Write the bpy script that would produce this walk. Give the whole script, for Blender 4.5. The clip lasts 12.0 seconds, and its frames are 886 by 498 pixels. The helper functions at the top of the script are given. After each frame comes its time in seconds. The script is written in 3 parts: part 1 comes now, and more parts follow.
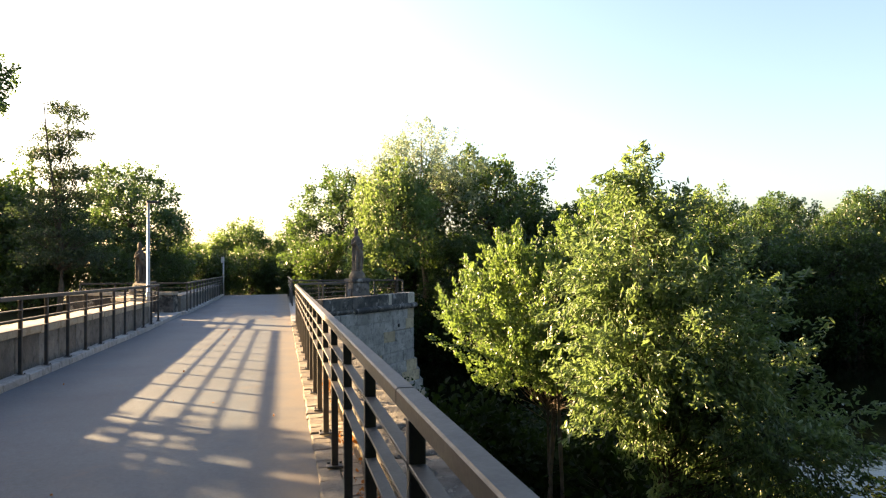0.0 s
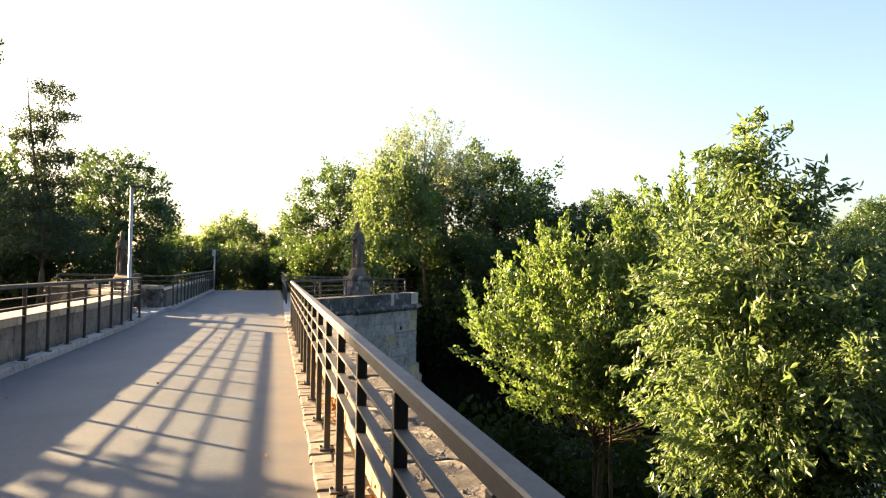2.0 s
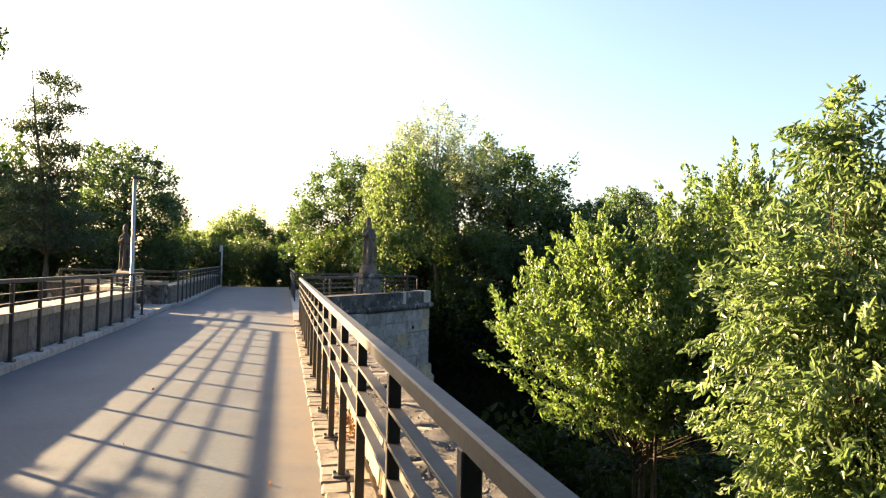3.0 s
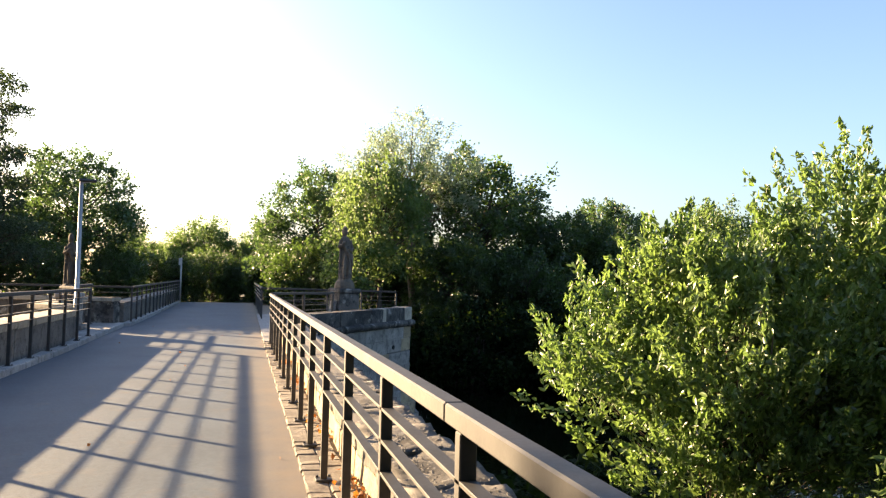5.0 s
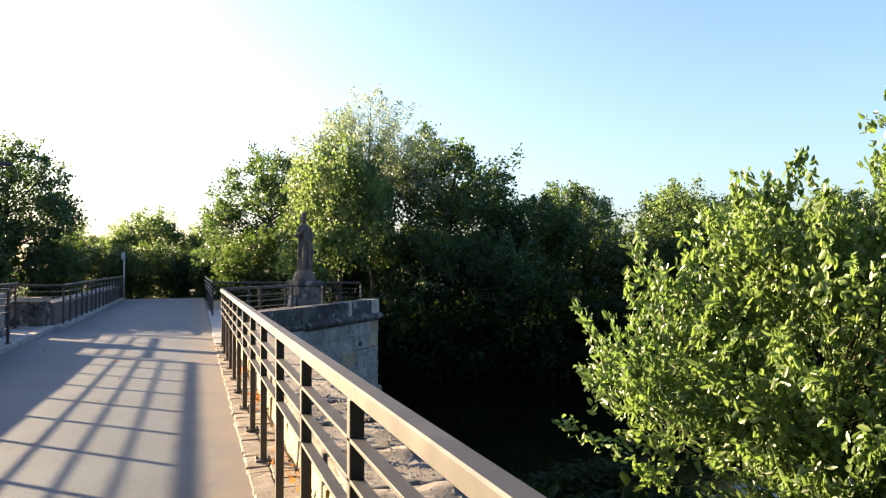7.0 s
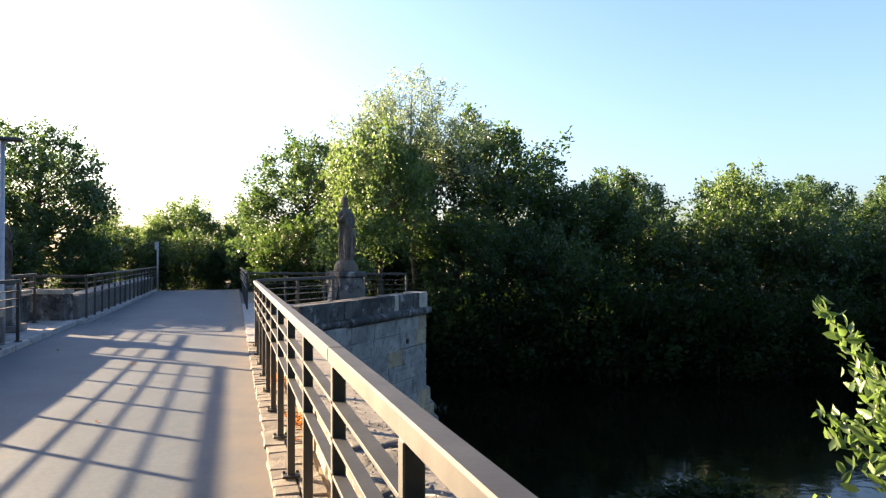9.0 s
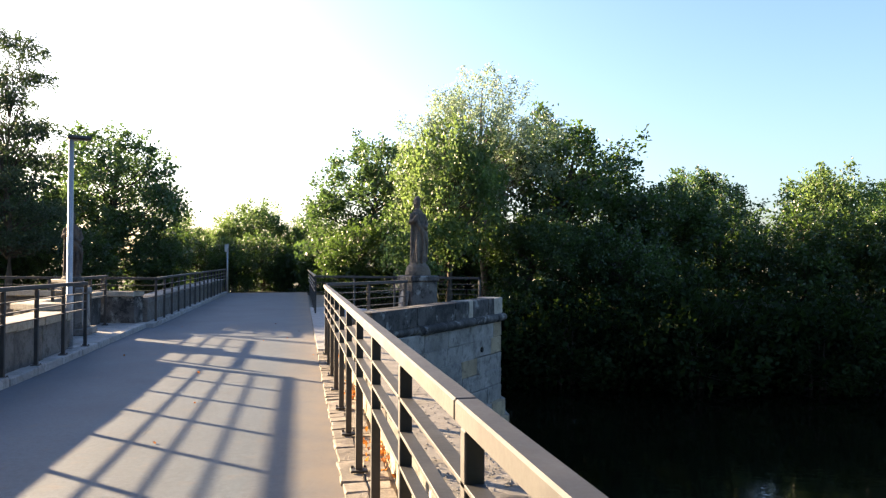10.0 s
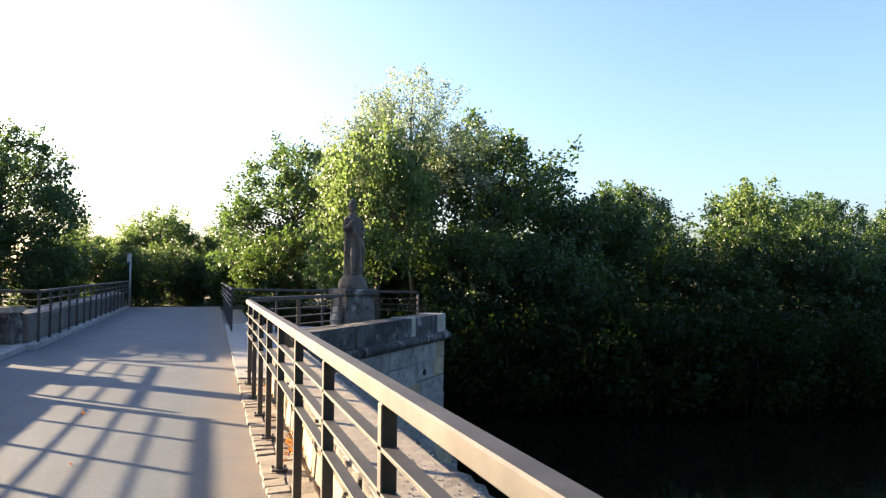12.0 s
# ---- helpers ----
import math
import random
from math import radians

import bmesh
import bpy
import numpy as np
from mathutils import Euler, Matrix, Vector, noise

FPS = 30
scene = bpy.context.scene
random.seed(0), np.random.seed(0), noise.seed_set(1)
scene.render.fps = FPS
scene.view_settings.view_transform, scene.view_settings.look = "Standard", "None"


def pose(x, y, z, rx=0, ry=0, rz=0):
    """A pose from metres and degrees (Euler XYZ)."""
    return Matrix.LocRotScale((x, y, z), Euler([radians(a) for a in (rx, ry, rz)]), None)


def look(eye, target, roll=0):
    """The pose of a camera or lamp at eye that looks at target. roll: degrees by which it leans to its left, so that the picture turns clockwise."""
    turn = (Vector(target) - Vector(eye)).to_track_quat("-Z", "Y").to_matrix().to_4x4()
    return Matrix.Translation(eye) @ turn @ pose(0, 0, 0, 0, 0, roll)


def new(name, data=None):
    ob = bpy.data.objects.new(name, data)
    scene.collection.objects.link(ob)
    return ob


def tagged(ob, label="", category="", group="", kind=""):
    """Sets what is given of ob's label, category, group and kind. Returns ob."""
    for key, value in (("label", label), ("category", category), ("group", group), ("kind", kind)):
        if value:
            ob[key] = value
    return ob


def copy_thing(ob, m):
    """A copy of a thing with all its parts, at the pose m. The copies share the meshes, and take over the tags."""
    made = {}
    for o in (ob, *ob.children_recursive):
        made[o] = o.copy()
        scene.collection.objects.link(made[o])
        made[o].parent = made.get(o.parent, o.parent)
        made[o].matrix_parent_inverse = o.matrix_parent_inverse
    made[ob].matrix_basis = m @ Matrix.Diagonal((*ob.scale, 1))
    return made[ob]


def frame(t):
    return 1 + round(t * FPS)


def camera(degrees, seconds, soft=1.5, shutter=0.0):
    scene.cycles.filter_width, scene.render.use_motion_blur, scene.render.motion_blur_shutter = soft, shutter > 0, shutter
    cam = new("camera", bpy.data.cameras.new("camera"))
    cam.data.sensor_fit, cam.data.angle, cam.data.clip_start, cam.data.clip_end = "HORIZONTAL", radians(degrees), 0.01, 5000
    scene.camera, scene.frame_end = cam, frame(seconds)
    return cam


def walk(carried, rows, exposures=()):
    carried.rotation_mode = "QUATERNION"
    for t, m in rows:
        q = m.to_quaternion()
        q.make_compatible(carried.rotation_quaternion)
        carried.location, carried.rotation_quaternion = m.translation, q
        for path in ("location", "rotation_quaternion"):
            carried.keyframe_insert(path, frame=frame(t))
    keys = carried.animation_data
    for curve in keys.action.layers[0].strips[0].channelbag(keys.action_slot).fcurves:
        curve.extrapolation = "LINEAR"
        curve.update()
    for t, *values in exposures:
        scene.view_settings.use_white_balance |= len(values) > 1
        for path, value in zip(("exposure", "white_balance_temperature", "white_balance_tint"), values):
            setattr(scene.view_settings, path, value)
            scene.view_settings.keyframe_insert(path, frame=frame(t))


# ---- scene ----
cam = camera(62.7, 12.0, 1.25)
PATH = [
    (0, (0.253, 0.589, 1.652), (0.683, 2.542, 1.696), -0.6),
    (0.5, (0.238, 1.03, 1.657), (0.686, 2.978, 1.736), 0.2),
    (1, (0.229, 1.527, 1.661), (0.692, 3.472, 1.722), 0.7),
    (1.5, (0.185, 2.008, 1.656), (0.639, 3.955, 1.708), 1.6),
    (2, (0.196, 2.489, 1.632), (0.643, 4.438, 1.675), 0.9),
    (2.5, (0.206, 2.932, 1.608), (0.614, 4.89, 1.641), 1.4),
    (4.5, (0.099, 4.877, 1.627), (0.626, 6.806, 1.696), 1.0),
    (5, (0.027, 5.383, 1.598), (0.55, 7.312, 1.675), 1.3),
    (5.5, (0.03, 5.874, 1.573), (0.6, 7.79, 1.627), 0.3),
    (6, (0.033, 6.31, 1.587), (0.584, 8.232, 1.635), 0.4),
    (6.5, (0.075, 6.765, 1.584), (0.673, 8.672, 1.639), -0.2),
    (7, (0.123, 7.23, 1.599), (0.765, 9.123, 1.644), -0.1),
    (8.8, (0.24, 9.027, 1.567), (0.848, 10.933, 1.572), 0.1),
    (9, (0.257, 9.241, 1.542), (0.809, 11.164, 1.564), -0.1),
    (9.5, (0.244, 9.735, 1.535), (0.659, 11.691, 1.563), 0.7),
    (10, (0.218, 10.216, 1.548), (0.6, 12.179, 1.579), 0.2),
    (10.5, (0.226, 10.696, 1.552), (0.667, 12.646, 1.609), 0.2),
    (11, (0.189, 11.163, 1.54), (0.725, 13.089, 1.613), 0.4),
    (11.5, (0.167, 11.641, 1.531), (0.785, 13.542, 1.602), 0.0),
    (12, (0.117, 12.11, 1.51), (0.722, 14.015, 1.579), 0.5),
]
walk(cam, [(t, look(eye, target, roll)) for t, eye, target, roll in PATH], [(0, 2.94, 7600, 17), (2.5, 2.90, 7400, 17), (5.5, 2.68, 6600, 17), (12, 2.70, 6150, 17)])

# ---- world, sun, exposure ----
SUN_TO = Vector((-0.72, 0.695, 0.0)).normalized()
SUN_EL = radians(13.7)
SUN_DIR = Vector((SUN_TO.x * math.cos(SUN_EL), SUN_TO.y * math.cos(SUN_EL), math.sin(SUN_EL)))
world = bpy.data.worlds.new("sky")
scene.world = world
world.use_nodes = True
wn = world.node_tree.nodes
wn.clear()
w_out = wn.new("ShaderNodeOutputWorld")
w_bg = wn.new("ShaderNodeBackground")
w_sky = wn.new("ShaderNodeTexSky")
w_sky.sky_type = "NISHITA"
w_sky.sun_disc = False
w_sky.sun_elevation = SUN_EL
w_sky.sun_rotation = math.atan2(SUN_TO.x, SUN_TO.y)
w_sky.air_density = 1.0
w_sky.dust_density = 2.5
w_sky.ozone_density = 2.7
w_bg.inputs["Strength"].default_value = 0.066
world.node_tree.links.new(w_sky.outputs["Color"], w_bg.inputs["Color"])
world.node_tree.links.new(w_bg.outputs["Background"], w_out.inputs["Surface"])
sun_data = bpy.data.lights.new("sun", "SUN")
sun_data.energy = 5.0
sun_data.angle = radians(0.6)
sun_data.color = (1.0, 0.735, 0.41)
sun = new("sun", sun_data)
sun.matrix_world = look(SUN_DIR * 60, (0, 0, 0))


# ---- materials ----
def mat_nodes(name):
    m = bpy.data.materials.new(name)
    m.use_nodes = True
    nt = m.node_tree
    return m, nt, nt.nodes["Principled BSDF"]


def ramp(nt, fac, stops):
    r = nt.nodes.new("ShaderNodeValToRGB")
    el = r.color_ramp.elements
    while len(el) < len(stops):
        el.new(0.5)
    for e, (p, c) in zip(el, stops):
        e.position, e.color = p, (*c, 1)
    nt.links.new(fac, r.inputs["Fac"])
    return r.outputs["Color"]


def noise_tex(nt, scale, detail=6.0, rough=0.6, vec=None):
    n = nt.nodes.new("ShaderNodeTexNoise")
    n.inputs["Scale"].default_value, n.inputs["Detail"].default_value, n.inputs["Roughness"].default_value = scale, detail, rough
    if vec is None:
        vec = nt.nodes.new("ShaderNodeTexCoord").outputs["Object"]
    nt.links.new(vec, n.inputs["Vector"])
    return n.outputs["Fac"]


def mixc(nt, kind, fac, a, b):
    m = nt.nodes.new("ShaderNodeMix")
    m.data_type, m.blend_type = "RGBA", kind
    for sock, v in ((m.inputs[0], fac), (m.inputs[6], a), (m.inputs[7], b)):
        if isinstance(v, (int, float)):
            sock.default_value = v
        elif isinstance(v, tuple):
            sock.default_value = (*v, 1)
        else:
            nt.links.new(v, sock)
    return m.outputs[2]


def bump(nt, bsdf, height, strength, distance):
    b = nt.nodes.new("ShaderNodeBump")
    b.inputs["Strength"].default_value, b.inputs["Distance"].default_value = strength, distance
    nt.links.new(height, b.inputs["Height"])
    nt.links.new(b.outputs["Normal"], bsdf.inputs["Normal"])


def world_vec(nt):
    return nt.nodes.new("ShaderNodeNewGeometry").outputs["Position"]


def stone_mat(name, dark, light, stain, vary=0.5, grain=35.0, patches=()):
    """Weathered stone: two scales of tone, dark stains, fine relief, each piece a little different."""
    m, nt, b = mat_nodes(name)
    vec = world_vec(nt)
    base = ramp(nt, noise_tex(nt, 2.2, vec=vec), [(0.3, dark), (0.7, light)])
    rnd = nt.nodes.new("ShaderNodeObjectInfo").outputs["Random"]
    tone = ramp(nt, rnd, [(0.0, (1 - vary,) * 3), (1.0, (1.0, 1.0, 1.0))])
    c = mixc(nt, "MULTIPLY", 1.0, base, tone)
    spots = ramp(nt, noise_tex(nt, 5.5, 8.0, 0.7, vec=vec), [(0.5, (0, 0, 0)), (0.66, (1, 1, 1))])
    c = mixc(nt, "MIX", spots, c, stain)
    for scale, lo, hi, colour in patches:
        c = mixc(nt, "MIX", ramp(nt, noise_tex(nt, scale, 8.0, 0.65, vec=vec), [(lo, (0, 0, 0)), (hi, (0.85, 0.85, 0.85))]), c, colour)
    g = noise_tex(nt, grain, 8.0, 0.7, vec=vec)
    c = mixc(nt, "MULTIPLY", 0.6, c, ramp(nt, g, [(0.25, (0.45, 0.45, 0.45)), (0.7, (1.1, 1.1, 1.1))]))
    nt.links.new(c, b.inputs["Base Color"])
    b.inputs["Roughness"].default_value = 0.9
    bump(nt, b, g, 0.6, 0.02)
    return m


def asphalt_mat():
    m, nt, b = mat_nodes("asphalt")
    vec = world_vec(nt)
    c = ramp(nt, noise_tex(nt, 0.7, 5.0, vec=vec), [(0.3, (0.037, 0.059, 0.083)), (0.7, (0.056, 0.085, 0.115))])
    g = noise_tex(nt, 160.0, 4.0, 0.8, vec=vec)
    c = mixc(nt, "MULTIPLY", 0.7, c, ramp(nt, g, [(0.3, (0.35, 0.35, 0.35)), (0.7, (1.6, 1.6, 1.6))]))
    c = mixc(nt, "MULTIPLY", 1.0, c, ramp(nt, noise_tex(nt, 26.0, 5.0, 0.75, vec=vec), [(0.32, (0.72, 0.72, 0.72)), (0.68, (1.22, 1.22, 1.22))]))
    st = ramp(nt, noise_tex(nt, 3.0, 7.0, 0.7, vec=vec), [(0.56, (0, 0, 0)), (0.75, (0.5, 0.5, 0.5))])
    c = mixc(nt, "MIX", st, c, (0.10, 0.085, 0.07))
    # sandy dust swept against the right kerb, its warmth also painting in sunlight
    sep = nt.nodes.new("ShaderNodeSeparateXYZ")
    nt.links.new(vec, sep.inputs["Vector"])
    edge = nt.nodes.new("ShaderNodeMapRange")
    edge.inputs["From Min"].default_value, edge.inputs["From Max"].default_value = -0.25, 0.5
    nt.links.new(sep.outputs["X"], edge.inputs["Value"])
    sunny_dust = nt.nodes.new("ShaderNodeMath")
    sunny_dust.operation = "MULTIPLY"
    nt.links.new(edge.outputs["Result"], sunny_dust.inputs[0])
    nt.links.new(noise_tex(nt, 1.4, 6.0, 0.65, vec=vec), sunny_dust.inputs[1])
    c = mixc(nt, "MIX", ramp(nt, sunny_dust.outputs["Value"], [(0.05, (0, 0, 0)), (0.55, (0.85, 0.85, 0.85))]), c, (0.155, 0.122, 0.088))
    nt.links.new(c, b.inputs["Base Color"])
    b.inputs["Roughness"].default_value = 0.75
    bump(nt, b, g, 0.35, 0.006)
    return m


def paint_mat():
    m, nt, b = mat_nodes("dark_micaceous_painted_steel")
    vec = world_vec(nt)
    c = ramp(nt, noise_tex(nt, 6.0, 6.0, vec=vec), [(0.35, (0.062, 0.062, 0.063)), (0.7, (0.094, 0.093, 0.091))])
    g = noise_tex(nt, 60.0, 6.0, 0.7, vec=vec)
    c = mixc(nt, "MIX", ramp(nt, g, [(0.6, (0, 0, 0)), (0.8, (0.4, 0.4, 0.4))]), c, (0.17, 0.16, 0.145))
    nt.links.new(c, b.inputs["Base Color"])
    r = ramp(nt, g, [(0.3, (0.54, 0.54, 0.54)), (0.7, (0.66, 0.66, 0.66))])
    nt.links.new(r, b.inputs["Roughness"])
    b.inputs["Specular IOR Level"].default_value = 0.8
    b.inputs["Metallic"].default_value = 0.82
    bump(nt, b, g, 0.12, 0.002)
    return m


def leaf_mat(name, dark, light, trans, glow=0.45, rough=0.42, gloss=0.35):
    """Leaves: glossy upper side and light passing through, each leaf of its own green."""
    m, nt, b = mat_nodes(name)
    geo = nt.nodes.new("ShaderNodeNewGeometry")
    c = ramp(nt, geo.outputs["Random Per Island"], [(0.0, dark), (1.0, light)])
    big = ramp(nt, noise_tex(nt, 0.9, 3.0, vec=geo.outputs["Position"]), [(0.35, (0.6, 0.65, 0.6)), (0.65, (1.15, 1.1, 1.0))])
    c2 = mixc(nt, "MULTIPLY", 1.0, c, big)
    nt.links.new(c2, b.inputs["Base Color"])
    b.inputs["Roughness"].default_value = rough
    b.inputs["Specular IOR Level"].default_value = gloss
    tr = nt.nodes.new("ShaderNodeBsdfTranslucent")
    nt.links.new(mixc(nt, "MULTIPLY", 1.0, big, trans), tr.inputs["Color"])
    mx = nt.nodes.new("ShaderNodeMixShader")
    mx.inputs[0].default_value = glow
    nt.links.new(b.outputs["BSDF"], mx.inputs[1])
    nt.links.new(tr.outputs["BSDF"], mx.inputs[2])
    nt.links.new(mx.outputs["Shader"], nt.nodes["Material Output"].inputs["Surface"])
    return m


def rough_mat(name, a, b_col, scale, rough=0.9, bump_d=0.01, grain=40.0):
    m, nt, b = mat_nodes(name)
    vec = world_vec(nt)
    c = ramp(nt, noise_tex(nt, scale, 7.0, vec=vec), [(0.3, a), (0.7, b_col)])
    g = noise_tex(nt, grain, 6.0, 0.7, vec=vec)
    c = mixc(nt, "MULTIPLY", 0.5, c, ramp(nt, g, [(0.3, (0.5, 0.5, 0.5)), (0.7, (1.1, 1.1, 1.1))]))
    nt.links.new(c, b.inputs["Base Color"])
    b.inputs["Roughness"].default_value = rough
    bump(nt, b, g, 0.5, bump_d)
    return m


def water_mat():
    m, nt, b = mat_nodes("river_water")
    b.inputs["Base Color"].default_value = (0.002, 0.003, 0.002, 1)
    b.inputs["Roughness"].default_value = 0.06
    b.inputs["IOR"].default_value = 1.33
    vec = world_vec(nt)
    bump(nt, b, noise_tex(nt, 1.6, 3.0, vec=vec), 0.12, 0.05)
    return m


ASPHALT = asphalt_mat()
PAINT = paint_mat()
SAND = stone_mat("warm_sandstone", (0.31, 0.245, 0.15), (0.50, 0.41, 0.27), (0.20, 0.165, 0.115), 0.25)
GREY = stone_mat("weathered_grey_stone", (0.19, 0.187, 0.18), (0.36, 0.35, 0.33), (0.075, 0.073, 0.07), 0.3)
# black weathering stains; the dark base also puts in shade for alcove and pedestal
DARKSTONE = stone_mat("blackened_and_shaded_stone", (0.065, 0.064, 0.062), (0.19, 0.18, 0.165), (0.018, 0.018, 0.018), 0.45, 35.0, ((1.3, 0.47, 0.58, (0.022, 0.022, 0.022)), (2.7, 0.56, 0.64, (0.33, 0.33, 0.31))))
ASHLAR = stone_mat("grey_ashlar", (0.22, 0.215, 0.20), (0.42, 0.405, 0.37), (0.13, 0.127, 0.12), 0.2, 35.0, ((1.6, 0.57, 0.7, (0.09, 0.088, 0.082)),))
KERB = stone_mat("dusty_kerb_stone", (0.21, 0.185, 0.15), (0.37, 0.33, 0.27), (0.14, 0.12, 0.10), 0.35)
JOINT = rough_mat("sandy_joint", (0.14, 0.11, 0.075), (0.24, 0.19, 0.13), 7.0)
BROWN = stone_mat("stained_brown_stone", (0.13, 0.12, 0.108), (0.28, 0.26, 0.235), (0.06, 0.056, 0.05), 0.4)
PALE = stone_mat("pale_renewed_stone", (0.40, 0.36, 0.29), (0.52, 0.47, 0.38), (0.28, 0.25, 0.2), 0.1)
PAVE = stone_mat("pale_paving", (0.27, 0.275, 0.275), (0.44, 0.44, 0.43), (0.18, 0.18, 0.175), 0.2)
STATUE = stone_mat("statue_sandstone", (0.12, 0.10, 0.078), (0.24, 0.195, 0.145), (0.06, 0.053, 0.046), 0.1, 25.0)
# darker copy of the statue stone colours in a figure's unlit, backlit side
STATUE_BACKLIT = stone_mat("backlit_statue_sandstone", (0.055, 0.045, 0.036), (0.13, 0.105, 0.08), (0.025, 0.022, 0.02), 0.1, 25.0)
MORTAR = rough_mat("mortar", (0.15, 0.14, 0.125), (0.26, 0.24, 0.21), 6.0)
GALV = rough_mat("galvanised_steel", (0.33, 0.34, 0.35), (0.46, 0.46, 0.46), 4.0, 0.5, 0.002)
GALV.node_tree.nodes["Principled BSDF"].inputs["Metallic"].default_value = 0.6
BARK = rough_mat("bark", (0.045, 0.035, 0.026), (0.11, 0.09, 0.065), 8.0, 0.95, 0.02, 60.0)
BARK_PALE = rough_mat("pale_bark", (0.12, 0.085, 0.06), (0.26, 0.20, 0.14), 9.0, 0.9, 0.01, 60.0)
BARK_STEM = rough_mat("young_bark", (0.055, 0.042, 0.03), (0.13, 0.10, 0.07), 9.0, 0.9, 0.008, 60.0)
SOIL = rough_mat("soil_and_grass", (0.018, 0.022, 0.010), (0.04, 0.045, 0.02), 0.8, 0.95, 0.05, 9.0)
WATER = water_mat()
LEAF_YOUNG = leaf_mat("young_alder_leaf", (0.012, 0.032, 0.008), (0.21, 0.31, 0.125), (0.29, 0.46, 0.11), 0.33, 0.36, 0.7)
LEAF_PINNATE = leaf_mat("feathered_leaf", (0.014, 0.038, 0.010), (0.22, 0.32, 0.15), (0.28, 0.43, 0.15), 0.33, 0.37, 0.65)
LEAF_GREEN = leaf_mat("broad_leaf", (0.008, 0.030, 0.008), (0.076, 0.137, 0.058), (0.14, 0.25, 0.062), 0.35, 0.38, 0.6)
LEAF_LIGHT = leaf_mat("light_leaf", (0.030, 0.075, 0.016), (0.13, 0.19, 0.062), (0.22, 0.34, 0.095), 0.43, 0.42, 0.5)
# leaf green pulled near black to put deep shade into the colour
LEAF_SHADED = leaf_mat("shaded_leaf", (0.006, 0.014, 0.004), (0.014, 0.028, 0.008), (0.04, 0.075, 0.012), 0.25, 0.7, 0.1)
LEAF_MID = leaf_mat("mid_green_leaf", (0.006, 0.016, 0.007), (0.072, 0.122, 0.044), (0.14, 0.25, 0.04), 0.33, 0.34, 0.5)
LEAF_SILVER = leaf_mat("willow_leaf", (0.11, 0.15, 0.105), (0.30, 0.36, 0.27), (0.40, 0.52, 0.34), 0.5, 0.38, 0.5)
# greyed, darkened green paints in the look of foliage against the light
LEAF_BACKLIT = leaf_mat("backlit_leaf", (0.012, 0.026, 0.014), (0.055, 0.085, 0.045), (0.10, 0.16, 0.06), 0.3, 0.5, 0.4)
LEAF_DRY = leaf_mat("dry_leaf", (0.20, 0.07, 0.02), (0.38, 0.16, 0.04), (0.45, 0.17, 0.03), 0.35, 0.6)


# ---- helpers of this scene ----
def thing(name, label, category, group="", kind="", at=(0, 0, 0)):
    ob = new(name)
    ob.location = at
    return tagged(ob, label, category, group, kind)


def to_mesh(name, bm, material, smooth=False):
    me = bpy.data.meshes.new(name)
    bm.to_mesh(me)
    bm.free()
    if smooth:
        for p in me.polygons:
            p.use_smooth = True
    me.materials.append(material)
    return me


def part(name, bm, material, parent=None, label="", smooth=False):
    ob = new(name, to_mesh(name, bm, material, smooth))
    ob.parent = parent
    return tagged(ob, label) if label else ob


def mesh_part(name, me, parent, m):
    ob = new(name, me)
    ob.parent = parent
    ob.matrix_basis = m
    return ob


def add_box(bm, c, s, rz=0.0, bevel=0.0):
    r = bmesh.ops.create_cube(bm, size=1.0)
    vs = r["verts"]
    bmesh.ops.transform(bm, matrix=Matrix.Translation(c) @ Matrix.Rotation(rz, 4, "Z") @ Matrix.Diagonal((*s, 1)), verts=vs)
    if bevel:
        es = list({e for v in vs for e in v.link_edges})
        bmesh.ops.bevel(bm, geom=es, offset=bevel, segments=1, affect="EDGES")
    return bm


def box(c, s, rz=0.0, bevel=0.0):
    return add_box(bmesh.new(), c, s, rz, bevel)


def stone_mesh(name, sx, sy, sz, material, seed, wear=0.012):
    """One worn block, centred, with uneven bevelled edges."""
    rng = random.Random(seed)
    bm = box((0, 0, 0), (sx, sy, sz), 0, min(min(sx, sy, sz) * 0.10, 0.013))
    for v in bm.verts:
        v.co += Vector([rng.uniform(-wear, wear) for _ in range(3)])
    return to_mesh(name, bm, material)


def add_tube(bm, pts, radii, sides=7):
    """A tapered tube through points."""
    rings = []
    for i, (p, r) in enumerate(zip(pts, radii)):
        p = Vector(p)
        a = Vector(pts[max(i - 1, 0)])
        b = Vector(pts[min(i + 1, len(pts) - 1)])
        q = (b - a).to_track_quat("Z", "Y")
        rings.append([bm.verts.new(p + q @ Vector((r * math.cos(2 * math.pi * k / sides), r * math.sin(2 * math.pi * k / sides), 0))) for k in range(sides)])
    for u, v in zip(rings, rings[1:]):
        for k in range(sides):
            bm.faces.new((u[k], u[(k + 1) % sides], v[(k + 1) % sides], v[k]))
    bm.faces.new(rings[0][::-1])
    bm.faces.new(rings[-1])
    return bm


def prism(poly, z0, z1):
    bm = bmesh.new()
    lo = [bm.verts.new((x, y, z0)) for x, y in poly]
    hi = [bm.verts.new((x, y, z1)) for x, y in poly]
    n = len(poly)
    for i in range(n):
        bm.faces.new((lo[i], lo[(i + 1) % n], hi[(i + 1) % n], hi[i]))
    bm.faces.new(lo[::-1])
    bm.faces.new(hi)
    bmesh.ops.recalc_face_normals(bm, faces=bm.faces[:])
    return bm


def deck(y):
    """Height of the roadway, which falls gently along the bridge."""
    return max(0.17 - 0.0095 * y, -0.03)


# ---- ground, river, road ----
WATER_Z = -3.4


